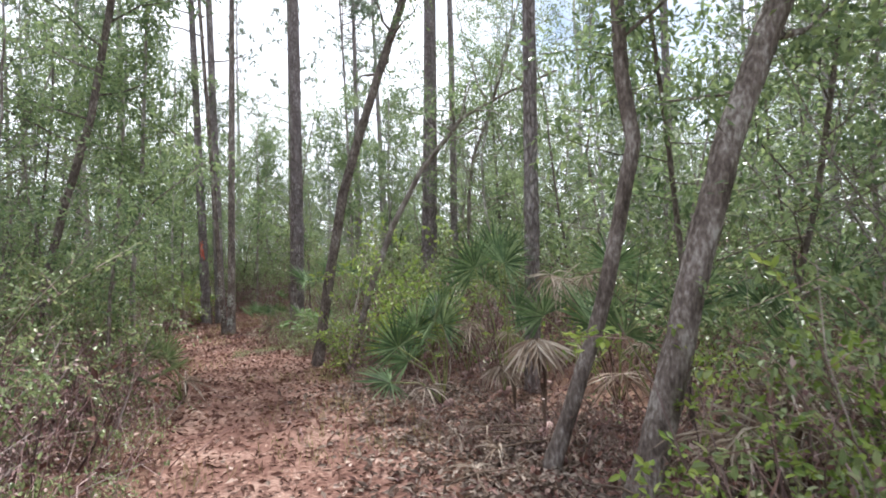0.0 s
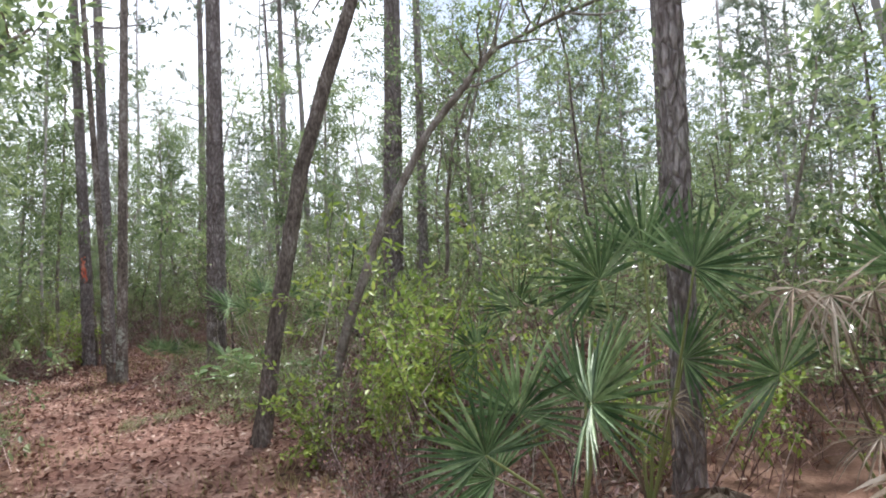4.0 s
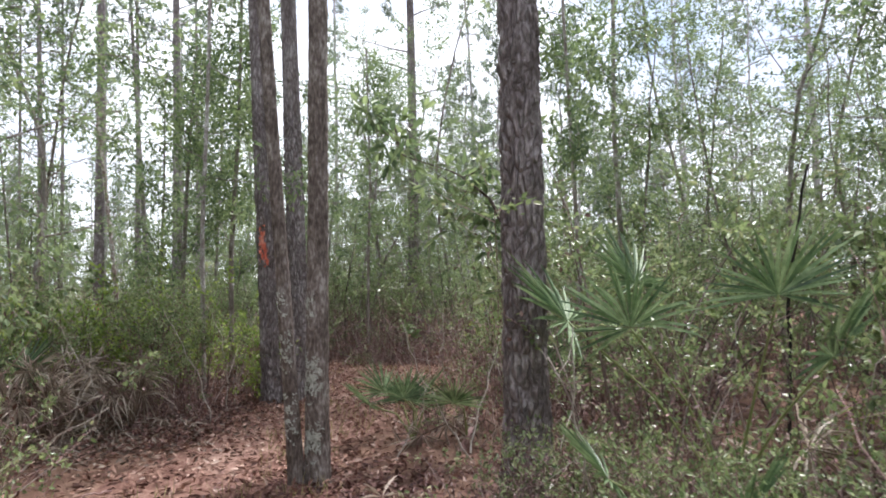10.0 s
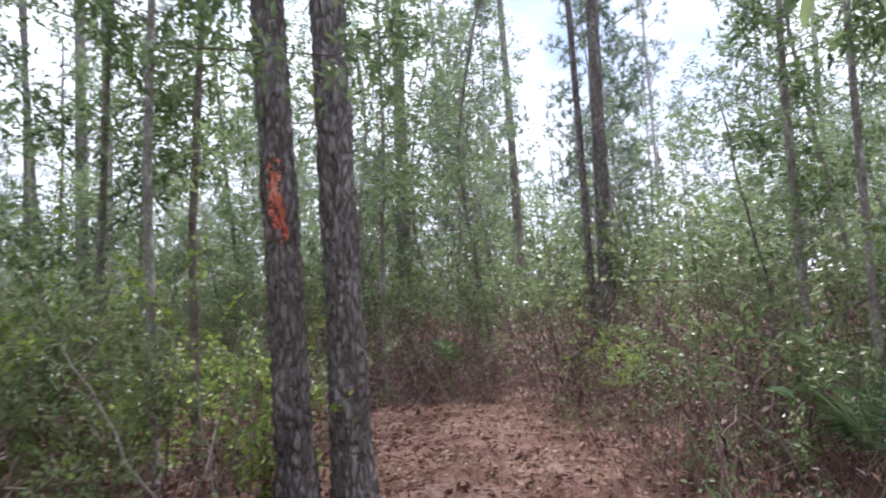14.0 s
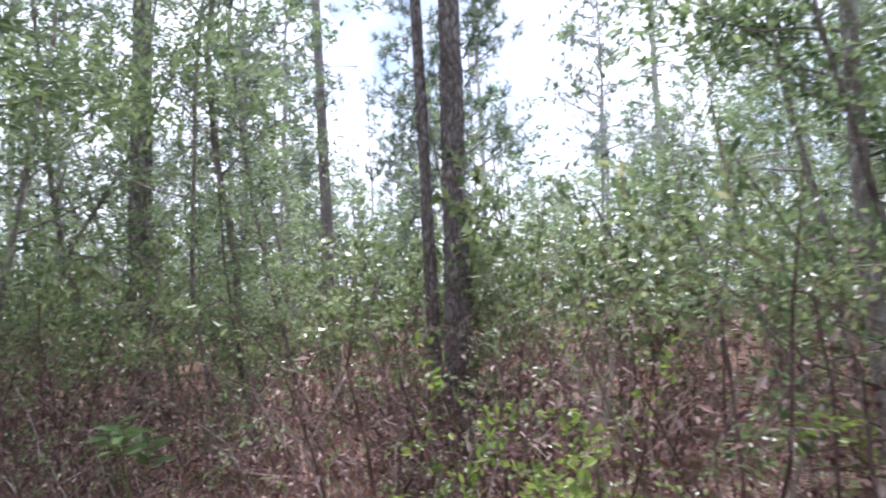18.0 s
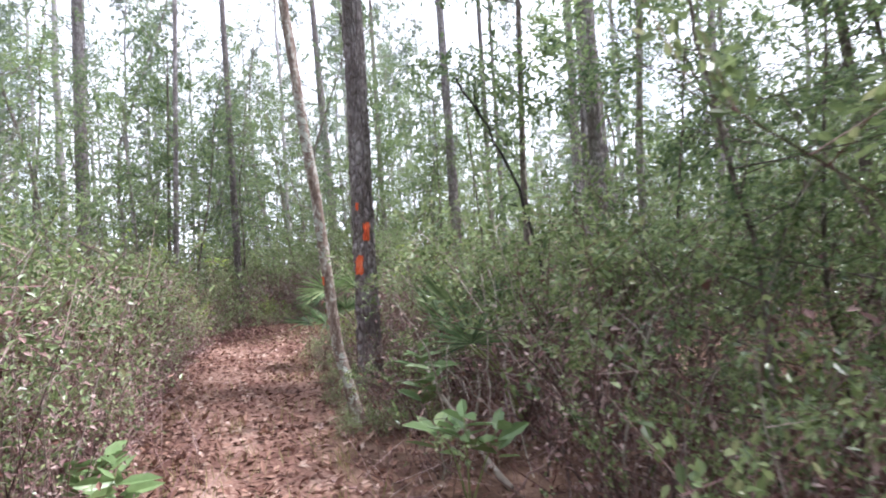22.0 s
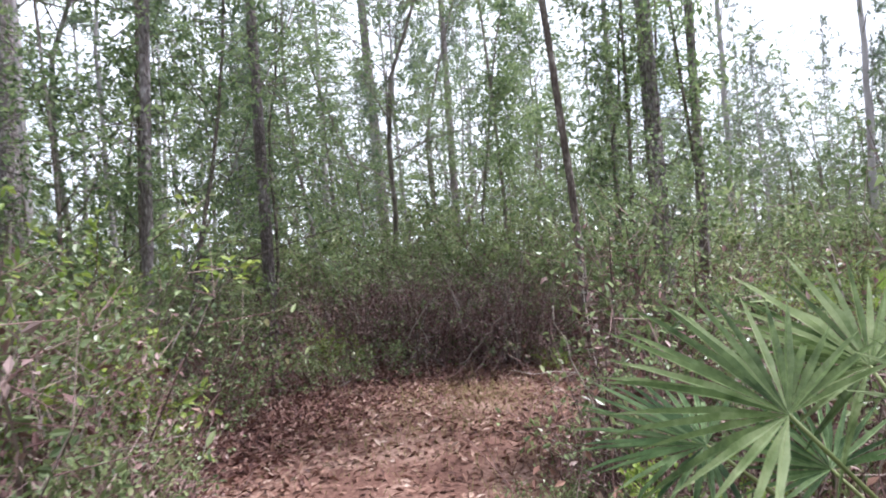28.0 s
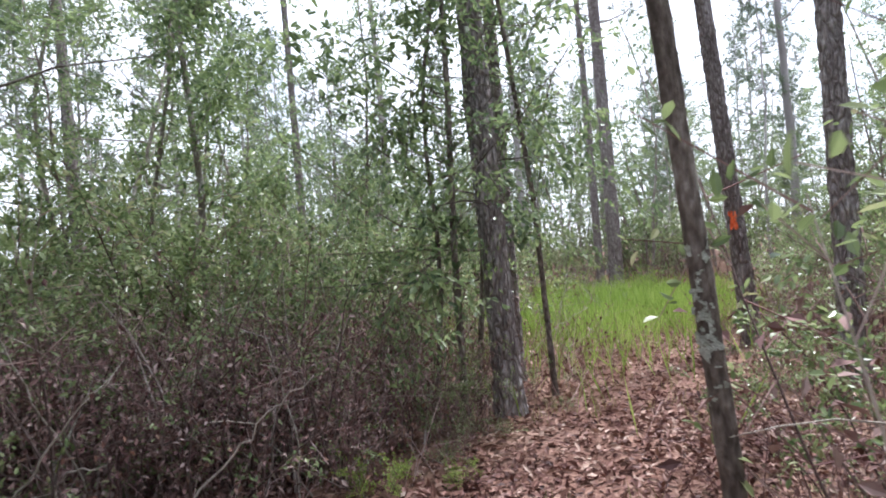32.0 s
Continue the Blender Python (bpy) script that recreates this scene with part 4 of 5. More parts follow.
def palmetto(x, y, fronds, label, mat, seed):
    """fronds: hub (x, y, z from the foot), axis, face, radius, kind."""
    rng = np.random.default_rng(seed)
    t = thing("saw_palmetto", label, "palm", "saw palmettos", pose(x, y, 0))
    stem = bent((0, 0, -0.05), (0.5, 0.35, 0.35), 0.3, 3, rng, 0.2)
    part("stem", mesh_of("stem", [tube(stem, (0.055, 0.05, 0.045, 0.035), 9)]), M_TWIG, t, "short shaggy brown stem")
    n = 26
    base = np.repeat(stem, 7, 0)[:n] + rng.normal(size=(n, 3)) * 0.03
    part("fibre", mesh_of("fibre", [leaf_set(base, rng.normal(size=(n, 3)) + np.array([0, 0, -0.1]), rng.uniform(0.1, 0.26, n), 0.022, rng)], False), M_DUFF, t, "ragged brown leaf bases")
    for hub, axis, face, R, dead in fronds:
        hub = np.array(hub, float)
        mid = stem[-1] * 0.5 + hub * 0.5 + np.array([0, 0, 0.08])
        pet = part("petiole", mesh_of("petiole", [tube([stem[-1] * 0.6, mid * 0.55 + stem[-1] * 0.3, mid, hub * 0.75 + mid * 0.25, hub], (0.011, 0.01, 0.008, 0.007, 0.006), 6)]), M_DEAD if dead in (True, "hood") else M_PETIOLE, t)
        tan = dead in (True, "hood")
        # some low fans get the dark leaf colour in place of shade
        part("frond", fan_mesh("frond", fan(hub, axis, face, R, rng, *((10, 120) if dead == "hood" else (26, 215)), dead is True), rng), M_DEAD if tan else M_PALM_DARK if dead == "shaded" else mat, pet, "withered tan frond" if tan else "")
    PALM_SPOTS.append((x, y, 0.55))
    return t


def palm_fronds(rng, n, h, R, dead=0):
    out = []
    for i in range(n):
        a = 2 * math.pi * i / n + rng.uniform(-0.4, 0.4)
        k = i < dead
        z = h * (rng.uniform(0.2, 0.45) if k else rng.uniform(0.65, 1.05))
        o = h * rng.uniform(0.35, 0.65) * (1.0 if not k else 1.1)
        d = np.array([math.cos(a), math.sin(a), 0])
        out.append(((d[0] * o, d[1] * o, z), d * 0.6 + np.array([0, 0, -0.5 if k else rng.uniform(0.5, 1.1)]), -d * rng.uniform(0.6, 1.1) + np.array([rng.normal() * 0.3, rng.normal() * 0.3, 0.4]), R * rng.uniform(0.85, 1.1), k))
    return out


PALM_SPOTS = []
_r = np.random.default_rng(11)
# placed palmettos: foot, count, height, radius, withered ones, label, leaf
for n, (x, y, k, h, R, dead, mat, lab) in enumerate([
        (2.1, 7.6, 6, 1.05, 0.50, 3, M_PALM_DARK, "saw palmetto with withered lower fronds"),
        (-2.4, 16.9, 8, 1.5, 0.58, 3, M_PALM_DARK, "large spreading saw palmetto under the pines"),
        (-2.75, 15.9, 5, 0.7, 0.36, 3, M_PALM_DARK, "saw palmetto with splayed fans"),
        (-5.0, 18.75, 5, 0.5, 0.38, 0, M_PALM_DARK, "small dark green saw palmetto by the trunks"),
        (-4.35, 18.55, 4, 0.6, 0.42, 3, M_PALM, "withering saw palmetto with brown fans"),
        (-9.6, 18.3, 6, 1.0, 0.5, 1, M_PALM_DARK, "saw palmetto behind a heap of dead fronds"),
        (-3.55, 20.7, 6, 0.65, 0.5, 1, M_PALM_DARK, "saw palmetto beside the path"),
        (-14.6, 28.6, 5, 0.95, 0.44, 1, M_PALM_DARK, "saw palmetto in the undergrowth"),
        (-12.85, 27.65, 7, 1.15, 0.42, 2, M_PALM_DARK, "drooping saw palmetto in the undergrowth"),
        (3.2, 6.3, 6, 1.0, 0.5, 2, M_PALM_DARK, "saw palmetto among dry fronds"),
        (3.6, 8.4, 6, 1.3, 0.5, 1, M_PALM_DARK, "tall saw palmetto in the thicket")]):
    palmetto(x, y, palm_fronds(_r, k, h, R, dead), lab, mat, 500 + n)
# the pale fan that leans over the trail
# the fans beneath it are coloured dark to stand for its shade
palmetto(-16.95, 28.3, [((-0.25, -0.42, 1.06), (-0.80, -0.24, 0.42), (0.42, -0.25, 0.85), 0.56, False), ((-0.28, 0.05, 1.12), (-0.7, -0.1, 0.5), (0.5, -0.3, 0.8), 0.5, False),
                        ((-0.52, -0.42, 0.92), (-0.72, -0.62, 0.12), (0.2, -0.25, 0.95), 0.44, "shaded"), ((-0.42, -0.62, 0.6), (-0.5, -0.8, 0.15), (0.1, -0.1, 0.95), 0.42, "shaded"),
                        ((0.12, -0.1, 1.05), (0.25, 0.4, 0.7), (0.5, -0.4, 0.7), 0.44, False), ((-0.05, -0.55, 0.62), (0.1, -0.8, 0.4), (0.4, -0.3, 0.85), 0.42, "shaded"),
                        ((-0.45, 0.1, 0.75), (-0.8, 0.1, 0.4), (0.4, -0.3, 0.85), 0.42, "shaded"), ((0.2, -0.35, 0.8), (0.45, -0.5, 0.45), (0.3, -0.4, 0.85), 0.42, "shaded"), ((0.3, 0.2, 0.4), (0.6, 0.3, -0.3), (0, 0, 1), 0.4, True), ((0.1, -0.5, 0.3), (0.3, -0.8, -0.3), (0, -0.3, 1), 0.36, True)],
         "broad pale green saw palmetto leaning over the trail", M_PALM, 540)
# tall palmettos round the first pine: spiky fans facing the trail
palmetto(0.35, 10.55, [((0.0, -0.15, 1.29), (-0.3, -0.2, 0.8), (-0.5, -0.85, 0.2), 0.42, False), ((0.4, -0.3, 1.3), (0.4, -0.1, 0.8), (-0.3, -0.9, 0.3), 0.45, False), ((-0.3, 0.1, 0.95), (-0.7, -0.1, 0.5), (-0.2, -0.8, 0.5), 0.4, False), ((0.1, -0.3, 0.7), (0.1, -0.6, -0.6), (0, -0.8, 0.4), 0.28, True)],
         "tall saw palmetto with spiky dark fans", M_PALM_DARK, 542)
palmetto(0.72, 9.3, [((-0.15, -0.15, 1.46), (-0.6, -0.2, 0.6), (-0.4, -0.85, 0.3), 0.48, False), ((0.1, -0.2, 1.62), (0.1, -0.2, 0.9), (-0.4, -0.9, 0.1), 0.48, False), ((0.3, -0.2, 0.99), (0.5, -0.4, 0.4), (-0.2, -0.8, 0.5), 0.42, False),
                     ((0.15, -0.7, 1.5), (0.5, -0.3, 0.7), (-0.5, -0.8, 0.3), 0.45, False), ((-0.2, 0.0, 0.85), (-0.5, -0.4, -0.6), (-0.3, -0.8, 0.4), 0.3, True), ((0.2, -0.2, 0.75), (0.2, -0.6, -0.7), (-0.1, -0.9, 0.3), 0.3, True)],
         "tall saw palmetto with spiky green fans", M_PALM_DARK, 543)
palmetto(1.85, 8.6, [((0.11, -0.05, 1.45), (0.2, -0.1, 0.9), (-0.6, -0.8, 0.2), 0.5, False), ((0.0, -0.43, 1.0), (-0.2, -0.3, 0.7), (-0.5, -0.85, 0.3), 0.46, False), ((-0.6, -0.05, 0.96), (-0.6, -0.2, 0.6), (-0.4, -0.9, 0.3), 0.46, False),
                     ((0.35, -0.3, 1.2), (0.7, -0.2, 0.5), (-0.4, -0.8, 0.4), 0.46, False), ((-0.52, -0.08, 1.38), (-0.3, -0.4, -0.7), (-0.3, -0.9, 0.4), 0.36, True), ((-0.42, -0.2, 1.34), (0.2, -0.4, -0.8), (-0.2, -0.9, 0.4), 0.34, True), ((-0.2, -0.2, 1.35), (0.4, -0.3, -0.6), (0.0, -0.9, 0.4), 0.34, True), ((-0.3, -0.3, 0.7), (-0.4, -0.5, -0.7), (-0.4, -0.8, 0.4), 0.3, True), ((0.3, -0.4, 0.7), (0.2, -0.5, -0.7), (-0.2, -0.9, 0.3), 0.3, True)],
         "tall dark saw palmetto with withered lower fronds", M_PALM_DARK, 544)
palmetto(0.05, 8.65, [((-0.28, -0.16, 0.68), (-0.45, -0.2, 0.85), (-0.15, -0.95, 0.25), 0.44, False), ((-0.1, -0.05, 0.84), (0.1, -0.2, 0.95), (-0.2, -0.9, 0.3), 0.44, False), ((-0.35, -0.3, 0.35), (-0.8, -0.4, 0.1), (-0.2, -0.5, 0.85), 0.4, False), ((0.18, -0.22, 0.9), (0.4, -0.3, 0.8), (-0.3, -0.7, 0.6), 0.48, False),
                      ((0.12, -0.5, 0.95), (0.3, -0.5, 0.6), (-0.4, -0.4, 0.8), 0.46, False), ((-0.2, 0.1, 0.5), (-0.7, 0.3, 0.4), (-0.2, -0.6, 0.7), 0.4, False), ((0.0, -0.3, 0.3), (0.0, -0.7, -0.3), (0, -0.3, 0.9), 0.35, True)],
         "dark green saw palmetto at the trail's edge", M_PALM_DARK, 545)
# a withered palmetto: a hood of hanging tan fronds
palmetto(1.05, 7.35, [((0.05 * math.cos(a), 0.05 * math.sin(a), 0.86), (math.cos(a) * 0.55, math.sin(a) * 0.55, -1.1), (math.cos(a), math.sin(a), 0.5), 0.37, "hood") for a in np.arange(0, 6.2, 1.05)],
         "withered palmetto with a hood of hanging tan fronds", M_DEAD, 541)
palmetto(0.8, 8.35, [((0.04 * math.cos(a), 0.04 * math.sin(a), 0.5), (math.cos(a) * 0.5, math.sin(a) * 0.5, -0.85), (math.cos(a), math.sin(a), 0.5), 0.28, "hood") for a in np.arange(0.4, 6.5, 1.25)],
         "small withered palmetto with hanging pale fronds", M_DEAD, 546)
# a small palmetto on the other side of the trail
# one low fan here has shade painted in by its darker leaf colour
palmetto(-3.0, 9.25, [((0.05, -0.08, 0.52), (0.4, -0.2, 0.85), (0.1, -0.8, 0.6), 0.42, False), ((-0.12, 0.0, 0.56), (-0.4, 0.1, 0.9), (0.1, -0.8, 0.6), 0.4, False), ((0.1, -0.25, 0.38), (0.6, -0.5, 0.3), (0.1, -0.4, 0.9), 0.38, False), ((-0.1, -0.25, 0.3), (-0.3, -0.8, 0.2), (0.1, -0.3, 0.9), 0.36, "shaded"), ((0.2, 0.05, 0.25), (0.8, 0.1, -0.2), (0, -0.3, 1), 0.34, True)],
         "small pale green saw palmetto beside the trail", M_PALM, 547)


def dead_heap(x, y, n, spread, seed):
    """Fallen withered fronds lying on each other."""
    rng = np.random.default_rng(seed)
    for i in range(n):
        a, px, py = rng.uniform(0, 6.28), x + rng.normal() * spread, y + rng.normal() * spread
        if off_trail(px, py) < 0.15:
            continue
        t = thing("fallen_frond", "withered tan palmetto frond lying on the litter", "dead leaf", "fallen fronds", pose(px, py, rng.uniform(0.05, 0.16), 0, 0, math.degrees(a)))
        part("fan", fan_mesh("fan", fan((0, 0, 0), (1, 0, rng.uniform(-0.1, 0.5)), (rng.normal() * 0.3, rng.normal() * 0.3, 1), rng.uniform(0.2, 0.34), rng, 14, rng.uniform(90, 200), True), rng), M_DEAD, t)
        part("stalk", mesh_of("stalk", [tube([(0, 0, 0), (-0.25, 0.02, 0.0), (-0.5, -0.02, -0.04)], 0.007, 5)]), M_DEAD, t)


for n, (x, y) in enumerate([(-8.75, 18.3), (-9.1, 19.3), (-8.35, 19.1), (-9.5, 18.7), (2.2, 5.6)]):
    palmetto(x, y, [((0.25 * math.cos(a), 0.25 * math.sin(a), _r.uniform(0.35, 0.85)), (math.cos(a) * 0.7, math.sin(a) * 0.7, _r.uniform(-0.9, 0.9)), (math.cos(a + _r.normal()), math.sin(a + _r.normal()), _r.uniform(0, 0.8)), _r.uniform(0.3, 0.48), True) for a in np.arange(0, 6.2, 0.5)], "withered palmetto, all its fronds tan and hanging", M_DEAD, 560 + n)
dead_heap(1.5, 5.3, 9, 0.5, 601)
dead_heap(0.6, 6.9, 6, 0.45, 602)
dead_heap(-8.9, 18.9, 26, 0.7, 603)
dead_heap(-8.4, 17.6, 6, 0.5, 604)
dead_heap(-4.3, 16.4, 6, 0.5, 605)
dead_heap(-2.3, 15.4, 6, 0.5, 606)
dead_heap(2.6, 6.6, 8, 0.6, 607)
dead_heap(-1.3, 9.0, 2, 0.3, 608)

# ---- scattering ----
def reach_of(ob):
    """How far a bush spreads from its foot."""
    return max(float(np.percentile([math.hypot(v.co.x, v.co.y) for v in o.data.vertices], 97)) for o in ob.children)


REACH = {ob: reach_of(ob) for ob in GALL + BROWN + FETT + LOW + BRIGHT}
rng = np.random.default_rng(77)


def put(ob, x, y, s=1.0, turn=None, z=None):
    if ob in REACH:                                          # no bush reaches over the middle of the trail
        s = min(s, max(0.2, (float(np.min(np.hypot(LINE[:, 0] - x, LINE[:, 1] - y))) - 0.75) / REACH[ob]))
    c = copy_thing(ob, pose(x, y, rise(x, y) if z is None else z, 0, 0, rng.uniform(0, 360) if turn is None else turn))
    c.scale = (s, s, s)
    return c


def strew(name, me, x, y, label, s=1.0):
    ob = tagged(new(name, me), label, "undergrowth", kind="stuff")
    ob.matrix_basis = pose(x, y, rise(x, y), 0, 0, rng.uniform(0, 360)) @ Matrix.Diagonal((s, s, s, 1))
    return ob


def free(x, y, gap):
    return all(math.hypot(x - a, y - b) > r + gap for a, b, r in TREES)


OPEN = [(-4.6, 18.0, 0.9), (-4.9, 17.7, 0.7), (-4.0, 18.0, 0.6), (-1.9, 14.85, 0.75), (-2.6, 14.6, 0.45), (-8.2, 18.3, 1.0), (-8.9, 19.0, 1.2), (-23.6, 40.5, 3.4), (-22.2, 37.6, 1.4), (-23.2, 44.5, 4.0), (1.6, 5.0, 1.3), (0.6, 6.9, 0.9), (-8.9, 19.0, 0.9), (0.4, 8.0, 0.9), (-0.1, 9.4, 0.8), (1.3, 8.1, 0.8), (0.5, 9.6, 0.7), (-8.7, 18.6, 1.3), (-19.9, 33.2, 1.3), (-2.45, 16.3, 0.75), (-2.6, 15.6, 0.5), *PALM_SPOTS]


def kept_open(x, y):
    """The meadow, the palmettos and the litter round them."""
    return any(math.hypot(x - a, y - b) < r for a, b, r in OPEN)


def south(x, y):
    """On the trail's southern side, past the bend."""
    k = int(np.argmin(np.hypot(LINE[:, 0] - x, LINE[:, 1] - y)))
    return y < LINE[k, 1]


def taller(x, y):
    """Bushes stand taller north of the bend and along the far thicket."""
    return 1.16 if (y > 25.6 and -14 < x < 0) else (1.12 if y > 12 else 1.0)


# single plantings, stretch by stretch
def plant(rows):
    for kind, x, y, s in rows:
        put(kind, x, y, s)


# round the start
plant([(BRIGHT[0], 2.1, 5.0, 1.0), (FETT[0], -2.3, 5.0, 0.6), (FETT[2], -3.0, 5.9, 0.75), (BROWN[1], -1.9, 3.9, 0.6), (BROWN[2], -0.75, 10.2, 0.62), (BRIGHT[0], -0.3, 10.9, 1.15), (BRIGHT[1], -0.95, 11.1, 1.2), (BROWN[0], -0.1, 11.6, 0.85), (BROWN[1], -0.9, 10.9, 0.75), (BRIGHT[0], -0.4, 11.5, 1.25), (BRIGHT[0], -0.1, 13.0, 1.4), (BROWN[0], -2.9, 6.6, 0.85), (BROWN[1], -3.2, 7.6, 0.95), (BROWN[2], -2.6, 5.6, 0.75), (GALL[1], -3.7, 8.8, 0.95), (BROWN[0], -2.0, 4.4, 0.7), (GALL[2], -3.9, 6.2, 0.95), (FETT[0], -4.2, 7.2, 0.85), (SAPS[2], -4.0, 7.6, 0.9), (SAPS[2], -4.9, 10.2, 0.75), (SAPS[0], -6.0, 10.8, 0.8), (LOW[1], 1.9, 4.7, 1.1), (BRIGHT[1], 1.75, 4.45, 0.6), (SAPS[2], 3.4, 5.6, 1.0), (SAPS[0], 3.0, 7.4, 0.95), (SAPS[4], 4.3, 7.0, 1.0)])
# along the straight
plant([(BRIGHT[0], -9.4, 21.6, 1.3), (BRIGHT[0], -8.7, 22.6, 1.1), (SAPS[2], -3.0, 23.6, 0.8), (SAPS[4], -2.3, 22.7, 0.75), (BRIGHT[0], -8.9, 20.9, 1.2), (BRIGHT[0], -9.9, 20.5, 1.35), (BRIGHT[0], -10.2, 19.7, 1.3), (BRIGHT[1], -8.2, 21.6, 1.3), (FETT[0], -8.6, 20.6, 0.85), (FETT[1], -9.3, 21.3, 0.9), (FETT[2], -8.0, 20.2, 0.7), (FETT[2], -3.9, 21.5, 0.7)])
# north of the bend
plant([(FETT[1], -12.1, 27.9, 0.9), (BROWN[0], -11.4, 27.4, 0.8), (SAPS[2], -10.6, 27.8, 0.75), (SAPS[2], -8.8, 27.9, 0.8), (SAPS[0], -9.8, 28.6, 0.7), (BRIGHT[0], -20.8, 25.75, 1.55), (BRIGHT[0], -21.3, 26.1, 1.3), (BRIGHT[0], -20.2, 25.8, 1.5), (LOW[1], -14.35, 26.95, 0.9), (LOW[2], -13.75, 26.95, 0.6), (LOW[0], -13.45, 27.05, 0.6), (FETT[2], -14.9, 27.25, 0.5), (LOW[0], -13.5, 26.85, 0.9), (FETT[2], -13.2, 27.3, 0.6), (FETT[0], -12.6, 28.3, 0.9), (FETT[1], -11.6, 28.2, 0.9), (SAPS[2], -10.8, 28.6, 0.7), (SAPS[2], -6.0, 27.6, 0.6), (GALL[0], -16.6, 24.7, 0.9), (GALL[2], -15.6, 24.0, 0.85), (SAPS[2], -23.2, 26.2, 1.1), (SAPS[0], -24.0, 27.3, 1.0), (GALL[2], -22.6, 26.75, 0.95), (FETT[0], -23.2, 27.2, 0.8), (GALL[0], -23.6, 26.5, 1.0), (GALL[1], -22.0, 26.2, 0.95)])
# north of the bend
plant([(BROWN[0], -14.6, 28.0, 0.9), (BROWN[1], -13.9, 28.0, 0.95), (BROWN[2], -13.1, 28.6, 0.95), (BROWN[0], -12.4, 28.0, 0.85), (BROWN[1], -14.2, 28.9, 1.0), (BROWN[2], -15.2, 28.7, 0.9), (BROWN[0], -16.2, 28.9, 0.85), (BROWN[2], -17.8, 29.2, 0.8), (GALL[2], -24.8, 27.6, 0.9), (FETT[2], -25.6, 27.9, 0.85)])
# by the far corner
plant([(LOW[1], -22.45, 32.2, 0.8), (LOW[0], -22.35, 32.9, 0.9), (GALL[1], -22.75, 32.9, 0.65), (BRIGHT[1], -22.2, 31.8, 0.55), (LOW[2], -22.1, 33.8, 0.8), (GALL[0], -22.5, 34.2, 0.5), (BRIGHT[1], -22.6, 31.5, 0.5), (SAPS[2], -12.4, 29.2, 0.7), (GALL[1], -22.5, 32.4, 0.85), (GALL[0], -22.6, 33.0, 0.9), (SAPS[4], -23.1, 33.2, 0.75), (SAPS[4], -23.0, 33.9, 0.9), (BROWN[1], -19.4, 30.6, 0.7), (FETT[2], -18.5, 30.1, 0.65), (FETT[0], -19.0, 30.85, 0.85), (FETT[1], -18.5, 31.0, 0.75), (FETT[2], -19.5, 31.15, 0.8), (BROWN[2], -18.1, 29.4, 0.7), (FETT[2], -19.0, 31.4, 0.7), (LOW[1], -18.6, 29.2, 1.0), (LOW[0], -19.1, 29.9, 1.0), (GALL[0], -17.7, 29.2, 0.75), (SAPS[0], -5.5, 29.0, 0.8)])
for i in range(26):                                         # taller growth in and behind the meadow
    a = 2.4 * i
    put((BRIGHT[0], BRIGHT[1], LOW[1])[i % 3], -23.6 + math.cos(a) * (0.6 + 0.09 * i), 42.2 + math.sin(a) * (1.2 + 0.16 * i), 0.55 + 0.07 * (i % 5))
for i in range(26):
    u = i / 25
    x, y = -25.8 + u * 2.9, 29.6 + u * 2.2 + max(0.0, u - 0.8) * 8
    put(BROWN[i % 3], x + rng.uniform(-0.3, 0.1), y + rng.uniform(0.0, 0.7), rng.uniform(0.8, 1.0))
for i, (x, y, k) in enumerate(LINE[(LINE[:, 0] < -13.6) & (LINE[:, 0] > -19.2)]):      # low growth at the northern edge by the blazed pine
    put(LOW[i % 3], x + 0.1 * (i % 4), y + k * 1.05 + 0.12 + 0.1 * (i % 3), 0.5 + 0.12 * (i % 4))
    if i % 2 and not -17.6 < x < -16.4:
        put(BROWN[i % 3], x, y + k * 1.05 + 0.6 + 0.15 * (i % 3), 0.42 + 0.05 * (i % 4))
for i, (x, y, k) in enumerate(LINE[(LINE[:, 0] < -12.2) & (LINE[:, 0] > -20.6)]):      # slim bushes close the southern edge of the trail
    put(EDGE[i % 3], x + 0.07 * (i % 3), y - 1.1 - 0.06 * (i % 4), 0.6 + 0.1 * (i % 4), turn=47 * i)
    put(EDGE[(i + 1) % 3], x - 0.1 * (i % 3), y - 1.5 - 0.1 * (i % 3), 0.9 + 0.1 * (i % 4), turn=61 * i)
for i in range(46):                                         # knee-high growth between the trail and the palmettos
    u, v = (i * 0.618) % 1, (i * 0.414) % 1
    x, y = -3.5 + 2.1 * u - 0.45 * v, 13.0 + 4.2 * v
    put((LOW[1], BROWN[1], LOW[0], BROWN[0], LOW[2])[i % 5], x, y, (0.62, 0.4, 0.75, 0.36, 0.8)[i % 5] + 0.04 * (i % 3), turn=53 * i)
for i, (x, y) in enumerate([(1.2, 17.0), (2.6, 19.0), (0.4, 20.4), (1.8, 21.6), (-0.6, 22.2), (3.4, 22.6), (0.2, 24.0), (-1.2, 25.0), (1.4, 25.6), (-0.4, 26.6), (2.6, 15.0), (3.6, 17.0)]):      # hardwoods to the east
    put(SAPS[(3, 0, 4)[i % 3]], x, y, 0.85 + 0.05 * (i % 4), turn=71 * i)
for i, (ob, x, y, k) in enumerate([(SAPS[2], -19.3, 29.9, 0.43), (EDGE[1], -19.7, 29.9, 1.25), (EDGE[0], -19.35, 29.65, 1.3), (EDGE[2], -19.15, 29.3, 1.1)]):      # leafy screen where the trail turns to the meadow
    put(ob, x, y, k, turn=83 * i)
